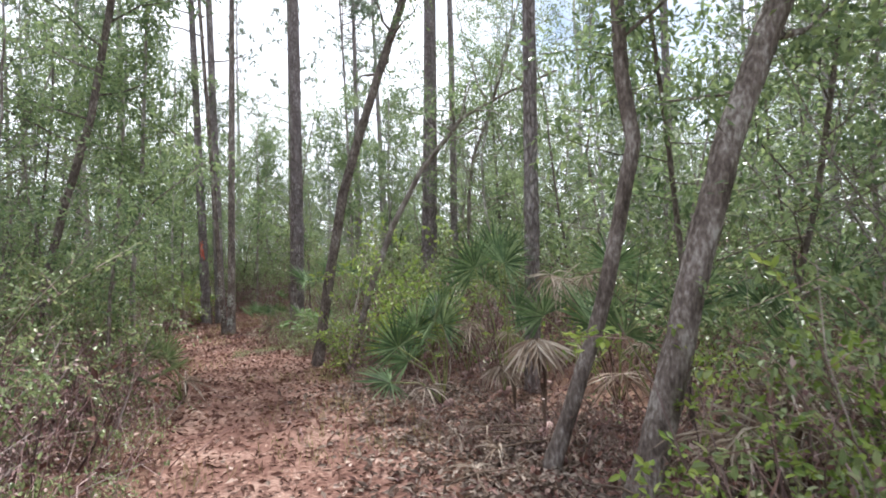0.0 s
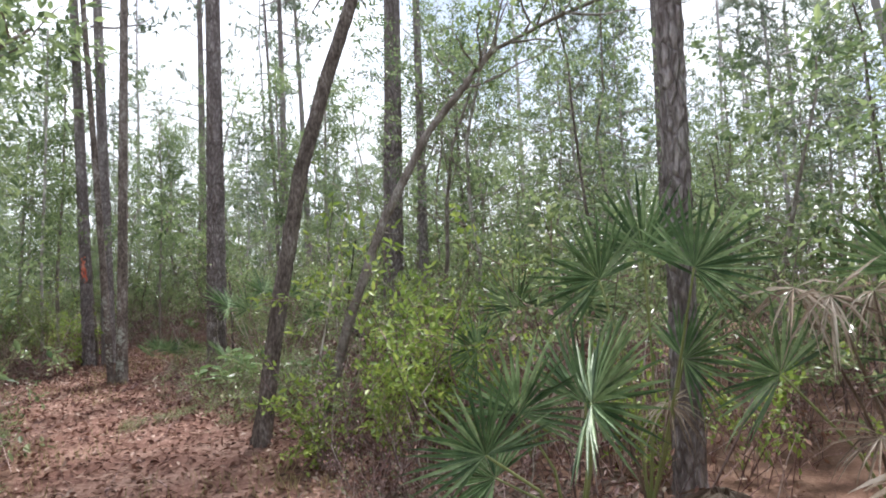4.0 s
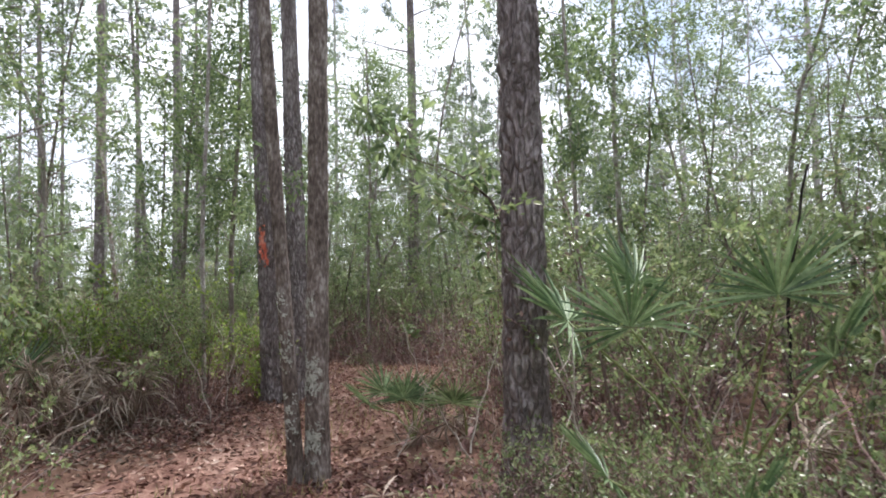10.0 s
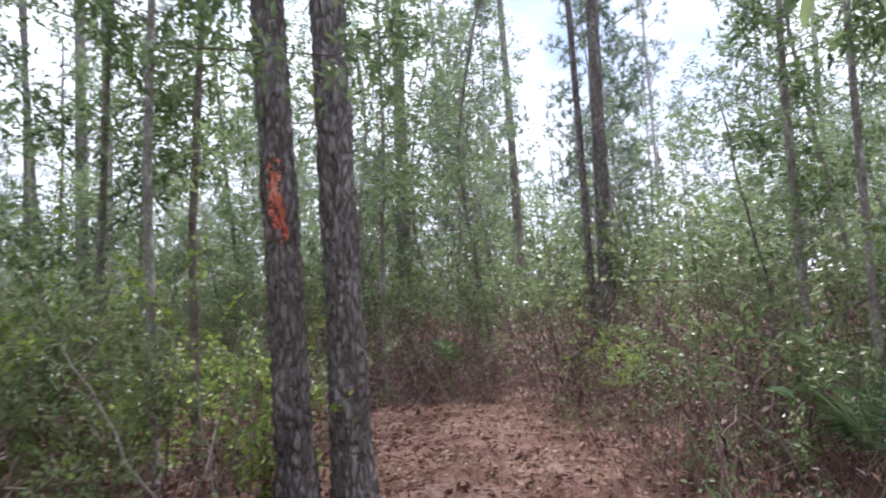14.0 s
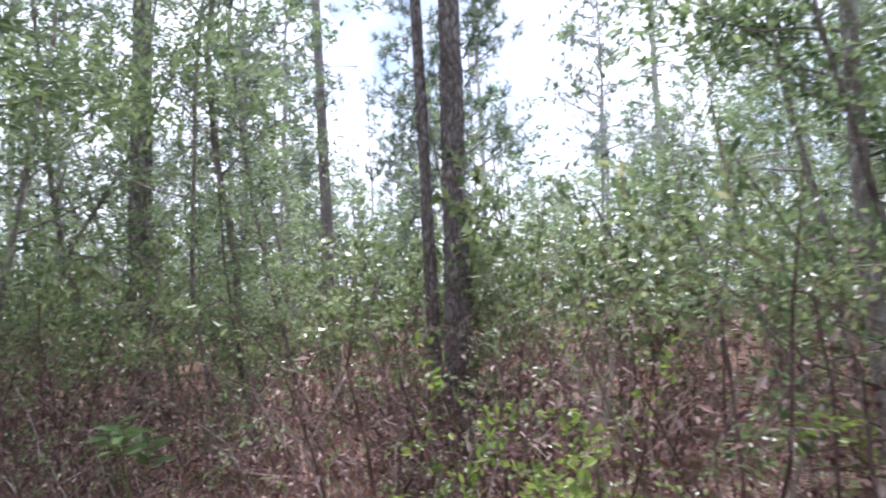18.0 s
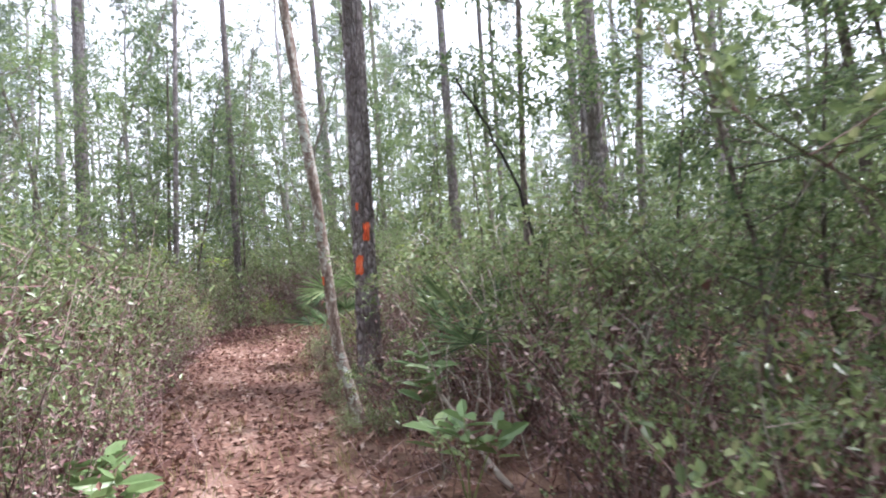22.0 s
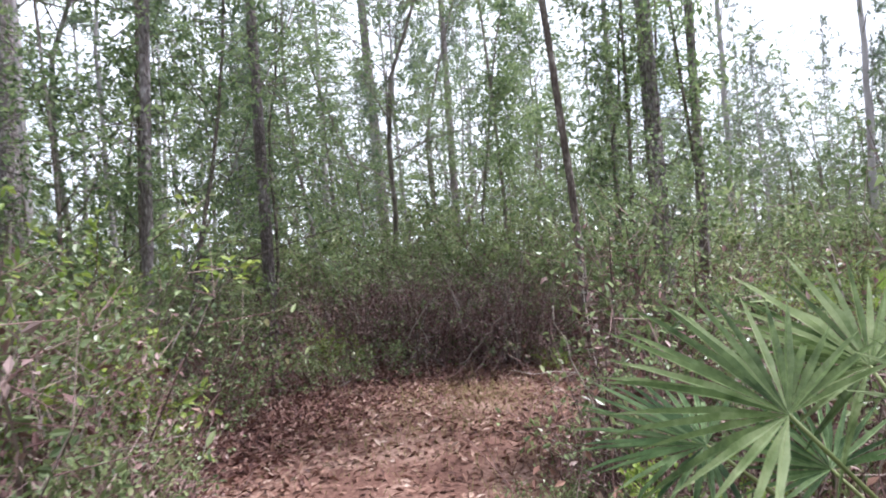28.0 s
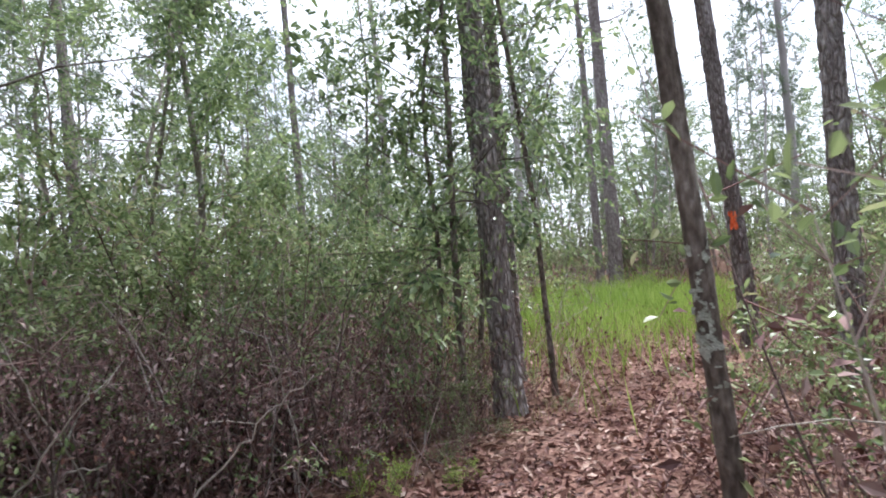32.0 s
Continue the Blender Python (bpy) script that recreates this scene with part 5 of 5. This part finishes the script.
for i in range(12):                                         # green tops behind the brown hedge
    u = i / 11
    put(FETT[i % 3], -26.6 + u * 2.6, 31.0 + u * 2.4 + 0.3 * (i % 3), 0.95 + 0.09 * (i % 4))
BARE = [((1.8, 6.6), 2.6), ((0.0, 9.0), 1.2)]          # where palmettos and litter take the bushes' place
for gxi in np.arange(-45, 18, 1.0):
    for gyi in np.arange(-3, 48, 1.0):
        x, y = gxi + rng.uniform(-0.45, 0.45), gyi + rng.uniform(-0.45, 0.45)
        d = off_trail(x, y)
        pick, big, sz = rng.uniform(), rng.uniform(), rng.uniform()
        if d < 0.1 or d > 4.2 or kept_open(x, y) or not free(x, y, 0.3):
            continue
        if any(math.hypot(x - c[0], y - c[1]) < r for c, r in BARE) and pick > 0.3:
            continue
        if d < 0.5:
            if pick < 0.8:
                put(LOW[int(big * 3)], x, y, 0.55 + 0.5 * sz)
            continue
        if d < 2.7:
            strew("dead_brush", BRUSH[int(sz * 3)], x, y, "tangle of dead brown stems under the bushes", 0.75 + 0.4 * big)
        if d < 0.95 and -21.5 < x < -9 and south(x, y) and y > 21.5:
            put((GALL, FETT)[pick < 0.45][int(big * 3)], x, y, 0.55 + 0.2 * sz)
            continue
        if d < 0.95:
            if (y > 23 and -9.5 < x < 0) or (-2.2 < x < 1.6 and 9.8 < y < 14) or (-21 < x < -17 and 28.8 < y < 33):
                put(BROWN[int(big * 3)], x, y, 0.45 + 0.25 * sz)
            elif pick < 0.4:
                put(LOW[int(big * 3)], x, y, 0.8 + 0.5 * sz)
            elif pick < 0.85:
                put((BROWN if big * 7 % 1 < 0.5 else GALL)[int(big * 3)], x, y, 0.48 + 0.24 * sz)
            elif pick < 0.92:
                put(BRIGHT[int(big * 2)], x, y, 0.5 + 0.3 * sz)
            continue
        if -16.6 < x < -13.8 and d < 1.15:
            continue
        if -21 < x < -17 and 28.8 < y < 33 and d < 2.2:
            if pick < 0.5:
                put(BROWN[int(big * 3)], x, y, 0.42 + 0.12 * pick)
            continue
        sz = min(sz, max(0.0, (d - 0.6) * 1.2))
        brown = (y > 23.0 and -8.0 < x < 0) or (-2.2 < x < 1.6 and 9.8 < y < 14) or (-21 < x < -17 and 28.8 < y < 33) or (x < -22 and 28 < y < 35)
        if brown and pick < 0.86:
            put((BROWN if sz < 0.85 else GALL)[int(big * 3)], x, y, (0.66 + 0.44 * sz) * taller(x, y))
        elif pick < 0.58:
            put(GALL[int(big * 3)], x, y, (0.64 + 0.4 * sz) * taller(x, y))
        elif pick < 0.76:
            put(FETT[int(big * 3)], x, y, (0.7 + 0.35 * sz) * taller(x, y))
        elif pick < 0.86:
            put(LOW[int(big * 3)], x, y, 0.9 + 0.5 * sz)
        elif pick < 0.93:
            put(BRIGHT[int(big * 2)] if not (y > 24.5 and -9 < x < -2) else GALL[0], x, y, 0.7 + 0.4 * sz)
for gxi in np.arange(-50, 20, 1.7):
    for gyi in np.arange(-6, 54, 1.7):
        x, y = gxi + rng.uniform(-0.6, 0.6), gyi + rng.uniform(-0.6, 0.6)
        d = off_trail(x, y)
        if d < 4.2 or d > 8.5 or kept_open(x, y) or not free(x, y, 0.4) or rng.uniform() < 0.12:
            continue
        strew("thicket", THICKET[int(rng.uniform() * 3)], x, y, "thicket of brown-stemmed green bushes", rng.uniform(0.85, 1.2) * taller(x, y))
for gxi in np.arange(-62, 38, 3.6):
    for gyi in np.arange(-12, 76, 3.6):
        x, y = gxi + rng.uniform(-1.2, 1.2), gyi + rng.uniform(-1.2, 1.2)
        d = off_trail(x, y)
        if d < 6.5 or d > 27 or kept_open(x, y) or rng.uniform() < 0.3:
            continue
        if d < 17:
            strew("understorey", UNDER[int(rng.uniform() * 4)], x, y, "leafy green undergrowth and saplings in the woods", rng.uniform(0.8, 1.15))
        elif rng.uniform() < 0.7:
            strew("understorey", DEEP[int(rng.uniform() * 4)], x, y, "leafy saplings deeper in the woods", rng.uniform(0.9, 1.35))
for gxi in np.arange(-84, 56, 5.4):
    for gyi in np.arange(-20, 96, 5.4):
        x, y = gxi + rng.uniform(-2, 2), gyi + rng.uniform(-2, 2)
        d = off_trail(x, y)
        if d < 27 or d > 46 or rng.uniform() < 0.2:
            continue
        strew("understorey", DEEP[int(rng.uniform() * 4)], x, y, "leafy saplings deeper in the woods", rng.uniform(1.0, 1.5))
for gxi in np.arange(-50, 24, 3.2):
    for gyi in np.arange(-4, 60, 3.2):
        x, y = gxi + rng.uniform(-1.4, 1.4), gyi + rng.uniform(-1.4, 1.4)
        d = off_trail(x, y)
        if d < 3.4 or d > 15 or kept_open(x, y) or rng.uniform() < 0.25 or not free(x, y, 0.6):
            continue
        put(SAPS[int(rng.uniform() * 5)], x, y, rng.uniform(0.6, 1.1))
for n, (x, y) in enumerate([(-9.4, 11.5), (-8.2, 13.6), (-10.5, 14.8), (-9.8, 17.0), (-12.2, 18.4), (-11.2, 20.8), (-12.5, 22.6), (-13.6, 16.2), (-11.8, 12.6), (-7.6, 15.6), (-14.2, 20.2), (-7.0, 12.2), (-6.2, 9.0), (-7.4, 10.4),
                           (-28.0, 29.4), (-29.5, 32.0), (-27.6, 34.0), (-31.5, 30.2), (-30.6, 34.8), (-28.8, 36.6), (-27.0, 31.6), (-33.4, 33.0), (-26.2, 36.4), (-9.0, 29.6), (-11.4, 31.4), (-7.2, 31.2), (-13.4, 32.4), (-9.8, 33.4), (-6.0, 28.9), (-16.8, 33.4),
                           (-26.6, 26.4), (-28.4, 27.2), (-19.4, 23.2), (-21.6, 23.6), (-17.4, 22.2), (-23.8, 24.8), (-27.4, 32.6), (-28.5, 33.4), (-29.8, 31.2), (-8.6, 15.0), (-8.9, 16.4)]):
    put(SAPS[(3, 1, 0, 3, 4)[n % 5]], x, y, (0.95, 0.8, 1.0, 0.75, 0.9, 0.85)[n % 6])
for gxi in np.arange(-75, 48, 6.2):
    for gyi in np.arange(-14, 88, 6.6):
        x, y = gxi + rng.uniform(-2.8, 2.8), gyi + rng.uniform(-2.8, 2.8)
        d = off_trail(x, y)
        if d < 9.5 or (-27 < x < -17 and 36 < y < 50):
            continue
        put(FAR[int(rng.uniform() * 8)], x, y, rng.uniform(0.75, 1.25))

for gxi in np.arange(-52, 26, 4.6):
    for gyi in np.arange(-4, 64, 4.6):
        x, y = gxi + rng.uniform(-2, 2), gyi + rng.uniform(-2, 2)
        d = off_trail(x, y)
        if d < 7 or d > 17 or kept_open(x, y) or rng.uniform() < 0.35 or not free(x, y, 0.8):
            continue
        put(FAR[4 + int(rng.uniform() * 2)], x, y, rng.uniform(0.6, 0.95))
for x, y, s in [(1.2, 5.0, 0.5), (1.9, 5.2, 0.6), (1.6, 6.2, 0.6), (2.4, 6.0, 0.7), (0.8, 7.2, 0.5), (1.5, 7.4, 0.7), (2.3, 7.2, 0.7), (0.3, 7.6, 0.45), (2.9, 5.4, 0.8), (1.0, 8.3, 0.6), (-0.6, 9.6, 0.6), (-0.2, 10.3, 0.8), (0.3, 11.2, 0.9), (-0.9, 12.3, 0.9), (-1.2, 13.3, 0.8), (-8.2, 20.2, 0.7), (-8.8, 20.6, 0.8), (-7.9, 19.6, 0.6)]:
    strew("dead_brush", BRUSH[int(s * 10) % 3], x, y, "tangle of dead brown stems on the litter", s)

for ob in FAR + SAPS + GALL + BROWN + FETT + LOW + BRIGHT:      # the originals of the copies
    for o in (*ob.children_recursive, ob):
        bpy.data.objects.remove(o)


# ---- seedlings, snags and fallen wood ----
def seedling(x, y, h, seed, label):
    """A young plant with whorls of large glossy leaves."""
    rng = np.random.default_rng(seed)
    t = thing("broadleaf_seedling", label, "plant", "broadleaf seedlings", pose(x, y, 0))
    for k in range(3):
        top = np.array([rng.normal() * 0.12, rng.normal() * 0.12, h * rng.uniform(0.7, 1.05)])
        part("stem", mesh_of("stem", [tube([(0, 0, 0), top * 0.5 + rng.normal(size=3) * 0.02, top], (0.008, 0.006, 0.004), 5)]), M_PETIOLE, t)
        for i in range(9):
            a = 2.4 * i + rng.uniform(-0.3, 0.3)
            d = np.array([[math.cos(a), math.sin(a), rng.uniform(0.0, 0.7)]])
            me = mesh_of("leaf", [leaf_set(top[None] - np.array([[0, 0, 0.02 * i]]), d, rng.uniform(0.15, 0.24), 0.078, rng, 0.12, True, 0.12)], False)
            part("leaf", me, M_SEEDLEAF, t)


M_SEEDLEAF = material("large_leaf", [(0.1, (0.12, 0.20, 0.08)), (0.5, (0.20, 0.30, 0.12)), (0.9, (0.34, 0.43, 0.19))], 3.0, (1, 1, 1), 0.35, 0.1, 40, through_light=0.3, spec=0.55)
for i, (x, y, h) in enumerate([(-2.25, 14.9, 0.5), (-1.9, 14.85, 0.55), (-1.5, 14.9, 0.6), (-2.63, 14.63, 0.7), (-3.1, 14.9, 0.5), (-3.8, 21.5, 0.85), (-3.3, 22.4, 0.8), (-6.62, 26.25, 0.85), (-12.7, 26.9, 0.7), (-11.7, 26.5, 0.6), (-9.2, 24.05, 0.5), (-12.6, 24.7, 0.45)]):
    seedling(x, y, h, 650 + i, "seedling with whorls of large light green leaves")


def rod(name, pts, r0, r1, mat, label, category, group="", forks=0, seed=1):
    """A bare stem, stick or log, with side twigs where it has them."""
    rng = np.random.default_rng(seed)
    pts = np.array(pts, float)
    foot = pts[np.argmin(pts[:, 2])].copy()
    foot[2] = 0
    loc = pts - foot
    fine = [loc[0] + 0]
    for a, b in zip(loc[:-1], loc[1:]):
        for k in range(1, 5):
            fine.append(a + (b - a) * k / 4 + rng.normal(size=3) * 0.012 * (k < 4))
    t = thing(name, label, category, group, pose(*foot))
    part("stem", mesh_of("stem", [tube(fine, np.linspace(r0, r1, len(fine)) * rng.uniform(0.9, 1.12, len(fine)), 8)]), mat, t)
    for i in range(forks):
        p = fine[rng.integers(len(fine) // 3, len(fine))]
        q = bent(p, rng.normal(size=3) + np.array([0, 0, 0.6]), rng.uniform(0.2, 0.5), 3, rng, 0.25)
        part("twig", mesh_of("twig", [tube(q, np.linspace(r1 * 0.9, 0.0015, 4), 5)]), mat, t)
    return t


rod("charred_log", [(-1.15, 12.92, 1.07), (-0.75, 12.6, 0.9), (0.0, 12.0, 0.5), (0.7, 11.4, 0.06)], 0.034, 0.06, M_CHAR, "blackened fallen log propped over the undergrowth", "log", seed=3)
rod("fallen_branch", [(-13.3, 27.15, 0.62), (-12.9, 27.05, 0.4), (-12.3, 26.95, 0.18), (-11.8, 26.86, 0.02)], 0.014, 0.02, M_DEADWOOD, "bleached crooked branch leaning out of the bushes", "branch", forks=3, seed=4)
rod("snag", [(-1.45, 18.6, 0.0), (-1.4, 18.57, 1.0), (-1.36, 18.56, 1.6), (-1.2, 18.47, 2.5)], 0.019, 0.013, M_CHAR, "thin charred snag standing in the bushes", "dead tree", seed=5)
rod("bare_sapling", [(-13.75, 28.95, 0.0), (-13.8, 28.9, 1.2), (-13.97, 28.8, 2.1), (-14.25, 28.65, 2.8), (-14.6, 28.5, 3.4)], 0.022, 0.012, M_CHAR, "thin dark bare sapling arching over the thicket", "dead tree", forks=4, seed=8)
rod("snag", [(-7.5, 21.6, 0.0), (-7.6, 21.7, 1.4), (-7.75, 21.75, 3.0)], 0.05, 0.03, M_OAK, "dead grey stem behind the blazed pine", "dead tree", seed=6)
_r = np.random.default_rng(31)
made = 0
while made < 150:
    k = _r.integers(0, len(LINE) - 30)
    side = 1 if _r.uniform() < 0.5 else -1
    d = LINE[k, 2] + _r.uniform(0.3, 1.5)
    s_ = np.array([-tang[k, 1], tang[k, 0]]) * side * d
    x, y = LINE[k, 0] + s_[0], LINE[k, 1] + s_[1]
    if off_trail(x, y) < 0.5 or not free(x, y, 0.1):
        continue
    h = _r.uniform(0.6, 1.6)
    pts = bent((x, y, 0), (_r.normal() * 0.35, _r.normal() * 0.35, 1), h, 3, _r, 0.15)
    rod("dead_stem", pts, _r.uniform(0.005, 0.01), 0.003, M_DEADWOOD if _r.uniform() < 0.6 else M_TWIG, "pale dry stem standing among the bushes", "dead stem", "dry stems", 3, made)
    made += 1
for i in range(70):
    k = _r.integers(0, len(LINE) - 30)
    q = _r.uniform(-1.3, 1.3)
    x, y = LINE[k, 0] - tang[k, 1] * LINE[k, 2] * q, LINE[k, 1] + tang[k, 0] * LINE[k, 2] * q
    a, ln = _r.uniform(0, 6.28), _r.uniform(0.15, 0.55)
    d = np.array([math.cos(a), math.sin(a), 0]) * ln
    rod("fallen_stick", [(x, y, 0.025), (x + d[0] * 0.5, y + d[1] * 0.5, 0.035), (x + d[0], y + d[1], 0.022)], _r.uniform(0.004, 0.009), 0.003, M_TWIG, "small dry stick lying on the leaf litter", "stick", "fallen sticks", 1, 900 + i)

for i in range(34):
    if i < 16:
        u = i / 15
        x, y = -25.6 + u * 2.8 + _r.normal() * 0.15, 29.3 + u * 2.1 + _r.normal() * 0.15
    else:
        u = (i - 16) / 17
        x, y = -9.0 + u * 6.0, 25.9 - u * 0.3 + _r.normal() * 0.3
    if off_trail(x, y) < 0.15:
        continue
    pts = bent((x, y, 0), (_r.normal() * 0.5, _r.normal() * 0.3, 1), _r.uniform(0.6, 1.5), 4, _r, 0.16)
    rod("dead_stem", pts, _r.uniform(0.006, 0.011), 0.003, M_DEADWOOD if i % 2 else M_GREYBARK, "crooked dry stem in front of the bushes", "dead stem", "dry stems", 1, 1200 + i)

# ---- grass ----
def blades(name, spots, label, mat, h, w):
    rng = np.random.default_rng(len(spots))
    P = np.array(spots)
    n = len(P)
    D = np.column_stack([rng.normal(size=(n, 2)) * 0.35, np.ones(n)])
    hh = h * rng.uniform(0.6, 1.3, n)
    tagged(part(name, mesh_of(name, [leaf_set(P, D, hh, w, rng, 0.2)], False), mat, None), label, "grass", kind="stuff")


_r = np.random.default_rng(21)
blades("meadow_grass", [(-23.6 + _r.normal() * 1.4, 41.2 + _r.normal() * 2.6, 0) for _ in range(12000)], "lush bright green grass in a sunny opening", M_GRASS, 0.5, 0.016)
sp = []
while len(sp) < 5200:
    k = _r.integers(0, len(LINE))
    a, q = _r.uniform(0, 6.28), _r.uniform(0.75, 1.25)
    x, y = LINE[k, 0] + math.cos(a) * LINE[k, 2] * q, LINE[k, 1] + math.sin(a) * LINE[k, 2] * q
    if noise.noise((x * 0.6, y * 0.6, 9.0)) > 0.05:
        for _ in range(6):
            sp.append((x + _r.normal() * 0.06, y + _r.normal() * 0.06, 0.0))
blades("edge_grass", sp, "thin dry grass tufts along the trail's edge", M_DRYGRASS, 0.16, 0.006)
sp = [(-21.6 + _r.normal() * 0.9, 28.7 + _r.normal() * 0.8, 0.0) for _ in range(2200)] + [(-22.1 + _r.normal() * 0.6, 30.0 + _r.normal() * 0.35, 0.0) for _ in range(1800)]
blades("short_grass", sp, "short tan-green grass in the wide bend of the trail", M_DRYGRASS, 0.07, 0.006)


# ---- leaf litter ----
def litter(name, count, spread, lo, hi, label, mat, size):
    rng = np.random.default_rng(hash_of(name))
    k = rng.integers(0, len(LINE), count)
    u = rng.uniform(-1, 1, count)
    s = np.column_stack([-tang[k, 1], tang[k, 0]])
    w = (LINE[k, 2] + spread) * u
    xy = LINE[k, :2] + s * w[:, None] + rng.normal(size=(count, 2)) * 0.15
    P = np.column_stack([xy, rng.uniform(lo, hi, count)])
    D = np.column_stack([rng.normal(size=(count, 2)), rng.normal(size=count) * 0.35])
    me = mesh_of(name, [leaf_set(P, D, size * rng.uniform(0.6, 1.3, count), size * 0.45, rng, 0.2)], False)
    tagged(part(name, me, mat, None), label, "leaf litter", kind="stuff")


def hash_of(s):
    return sum(ord(c) * (i + 3) for i, c in enumerate(s))


litter("fallen_leaves", 34000, 0.4, 0.014, 0.03, "tan and reddish dead leaves scattered over the trail", M_LITTER, 0.075)
litter("leaf_bed", 24000, 2.4, 0.012, 0.05, "brown dead leaves lying under the bushes", M_LITTER, 0.085)


def litter_patch(name, spots, label, mat, size, seed):
    """Leaves strewn round a few centres: x, y, spread, count."""
    rng = np.random.default_rng(seed)
    P = np.concatenate([np.column_stack([rng.normal(x, s, n), rng.normal(y, s, n), rng.uniform(0.014, 0.045, n)]) for x, y, s, n in spots])
    n = len(P)
    D = np.column_stack([rng.normal(size=(n, 2)), rng.normal(size=n) * 0.4])
    me = mesh_of(name, [leaf_set(P, D, size * rng.uniform(0.6, 1.4, n), size * 0.48, rng, 0.25)], False)
    tagged(part(name, me, mat, None), label, "leaf litter", kind="stuff")


litter_patch("red_leaves", [(-21.6, 26.9, 0.45, 3000), (-22.6, 27.5, 0.6, 4500), (-23.6, 28.4, 0.6, 3500), (-23.4, 28.0, 0.8, 5200), (-24.6, 28.9, 0.8, 4200), (-24.6, 30.2, 0.5, 2200), (-23.3, 30.5, 0.4, 1800), (-22.4, 27.6, 0.5, 2000), (-22.0, 31.6, 0.5, 1200), (-26, 28.6, 0.9, 3000), (1.8, 5.4, 0.8, 3500), (2.6, 6.6, 0.9, 3000),
                            (-2.9, 14.6, 0.6, 1500), (-8.3, 20.6, 0.7, 2500), (-7.9, 19.0, 0.5, 1500), (-21.0, 33.6, 0.6, 1500), (-20.2, 32.5, 0.6, 1500), (-4.9, 17.2, 0.5, 1200)], "dark red-brown dead leaves in thick drifts", M_REDLITTER, 0.07, 71)
litter_patch("duff", [(1.6, 5.6, 0.8, 5000), (2.4, 6.8, 0.8, 4000), (1.0, 7.6, 0.7, 3500), (3.0, 5.4, 0.8, 3000), (-0.2, 9.6, 0.6, 2000), (-8.7, 18.8, 0.8, 3500)], "grey-brown shreds of old fronds and leaves", M_DUFF, 0.075, 73)
litter_patch("large_leaves", [(p[0], p[1], 0.55, 9) for p in LINE[::2]], "large curled tan leaves lying on the trail", M_LITTER, 0.10, 72)
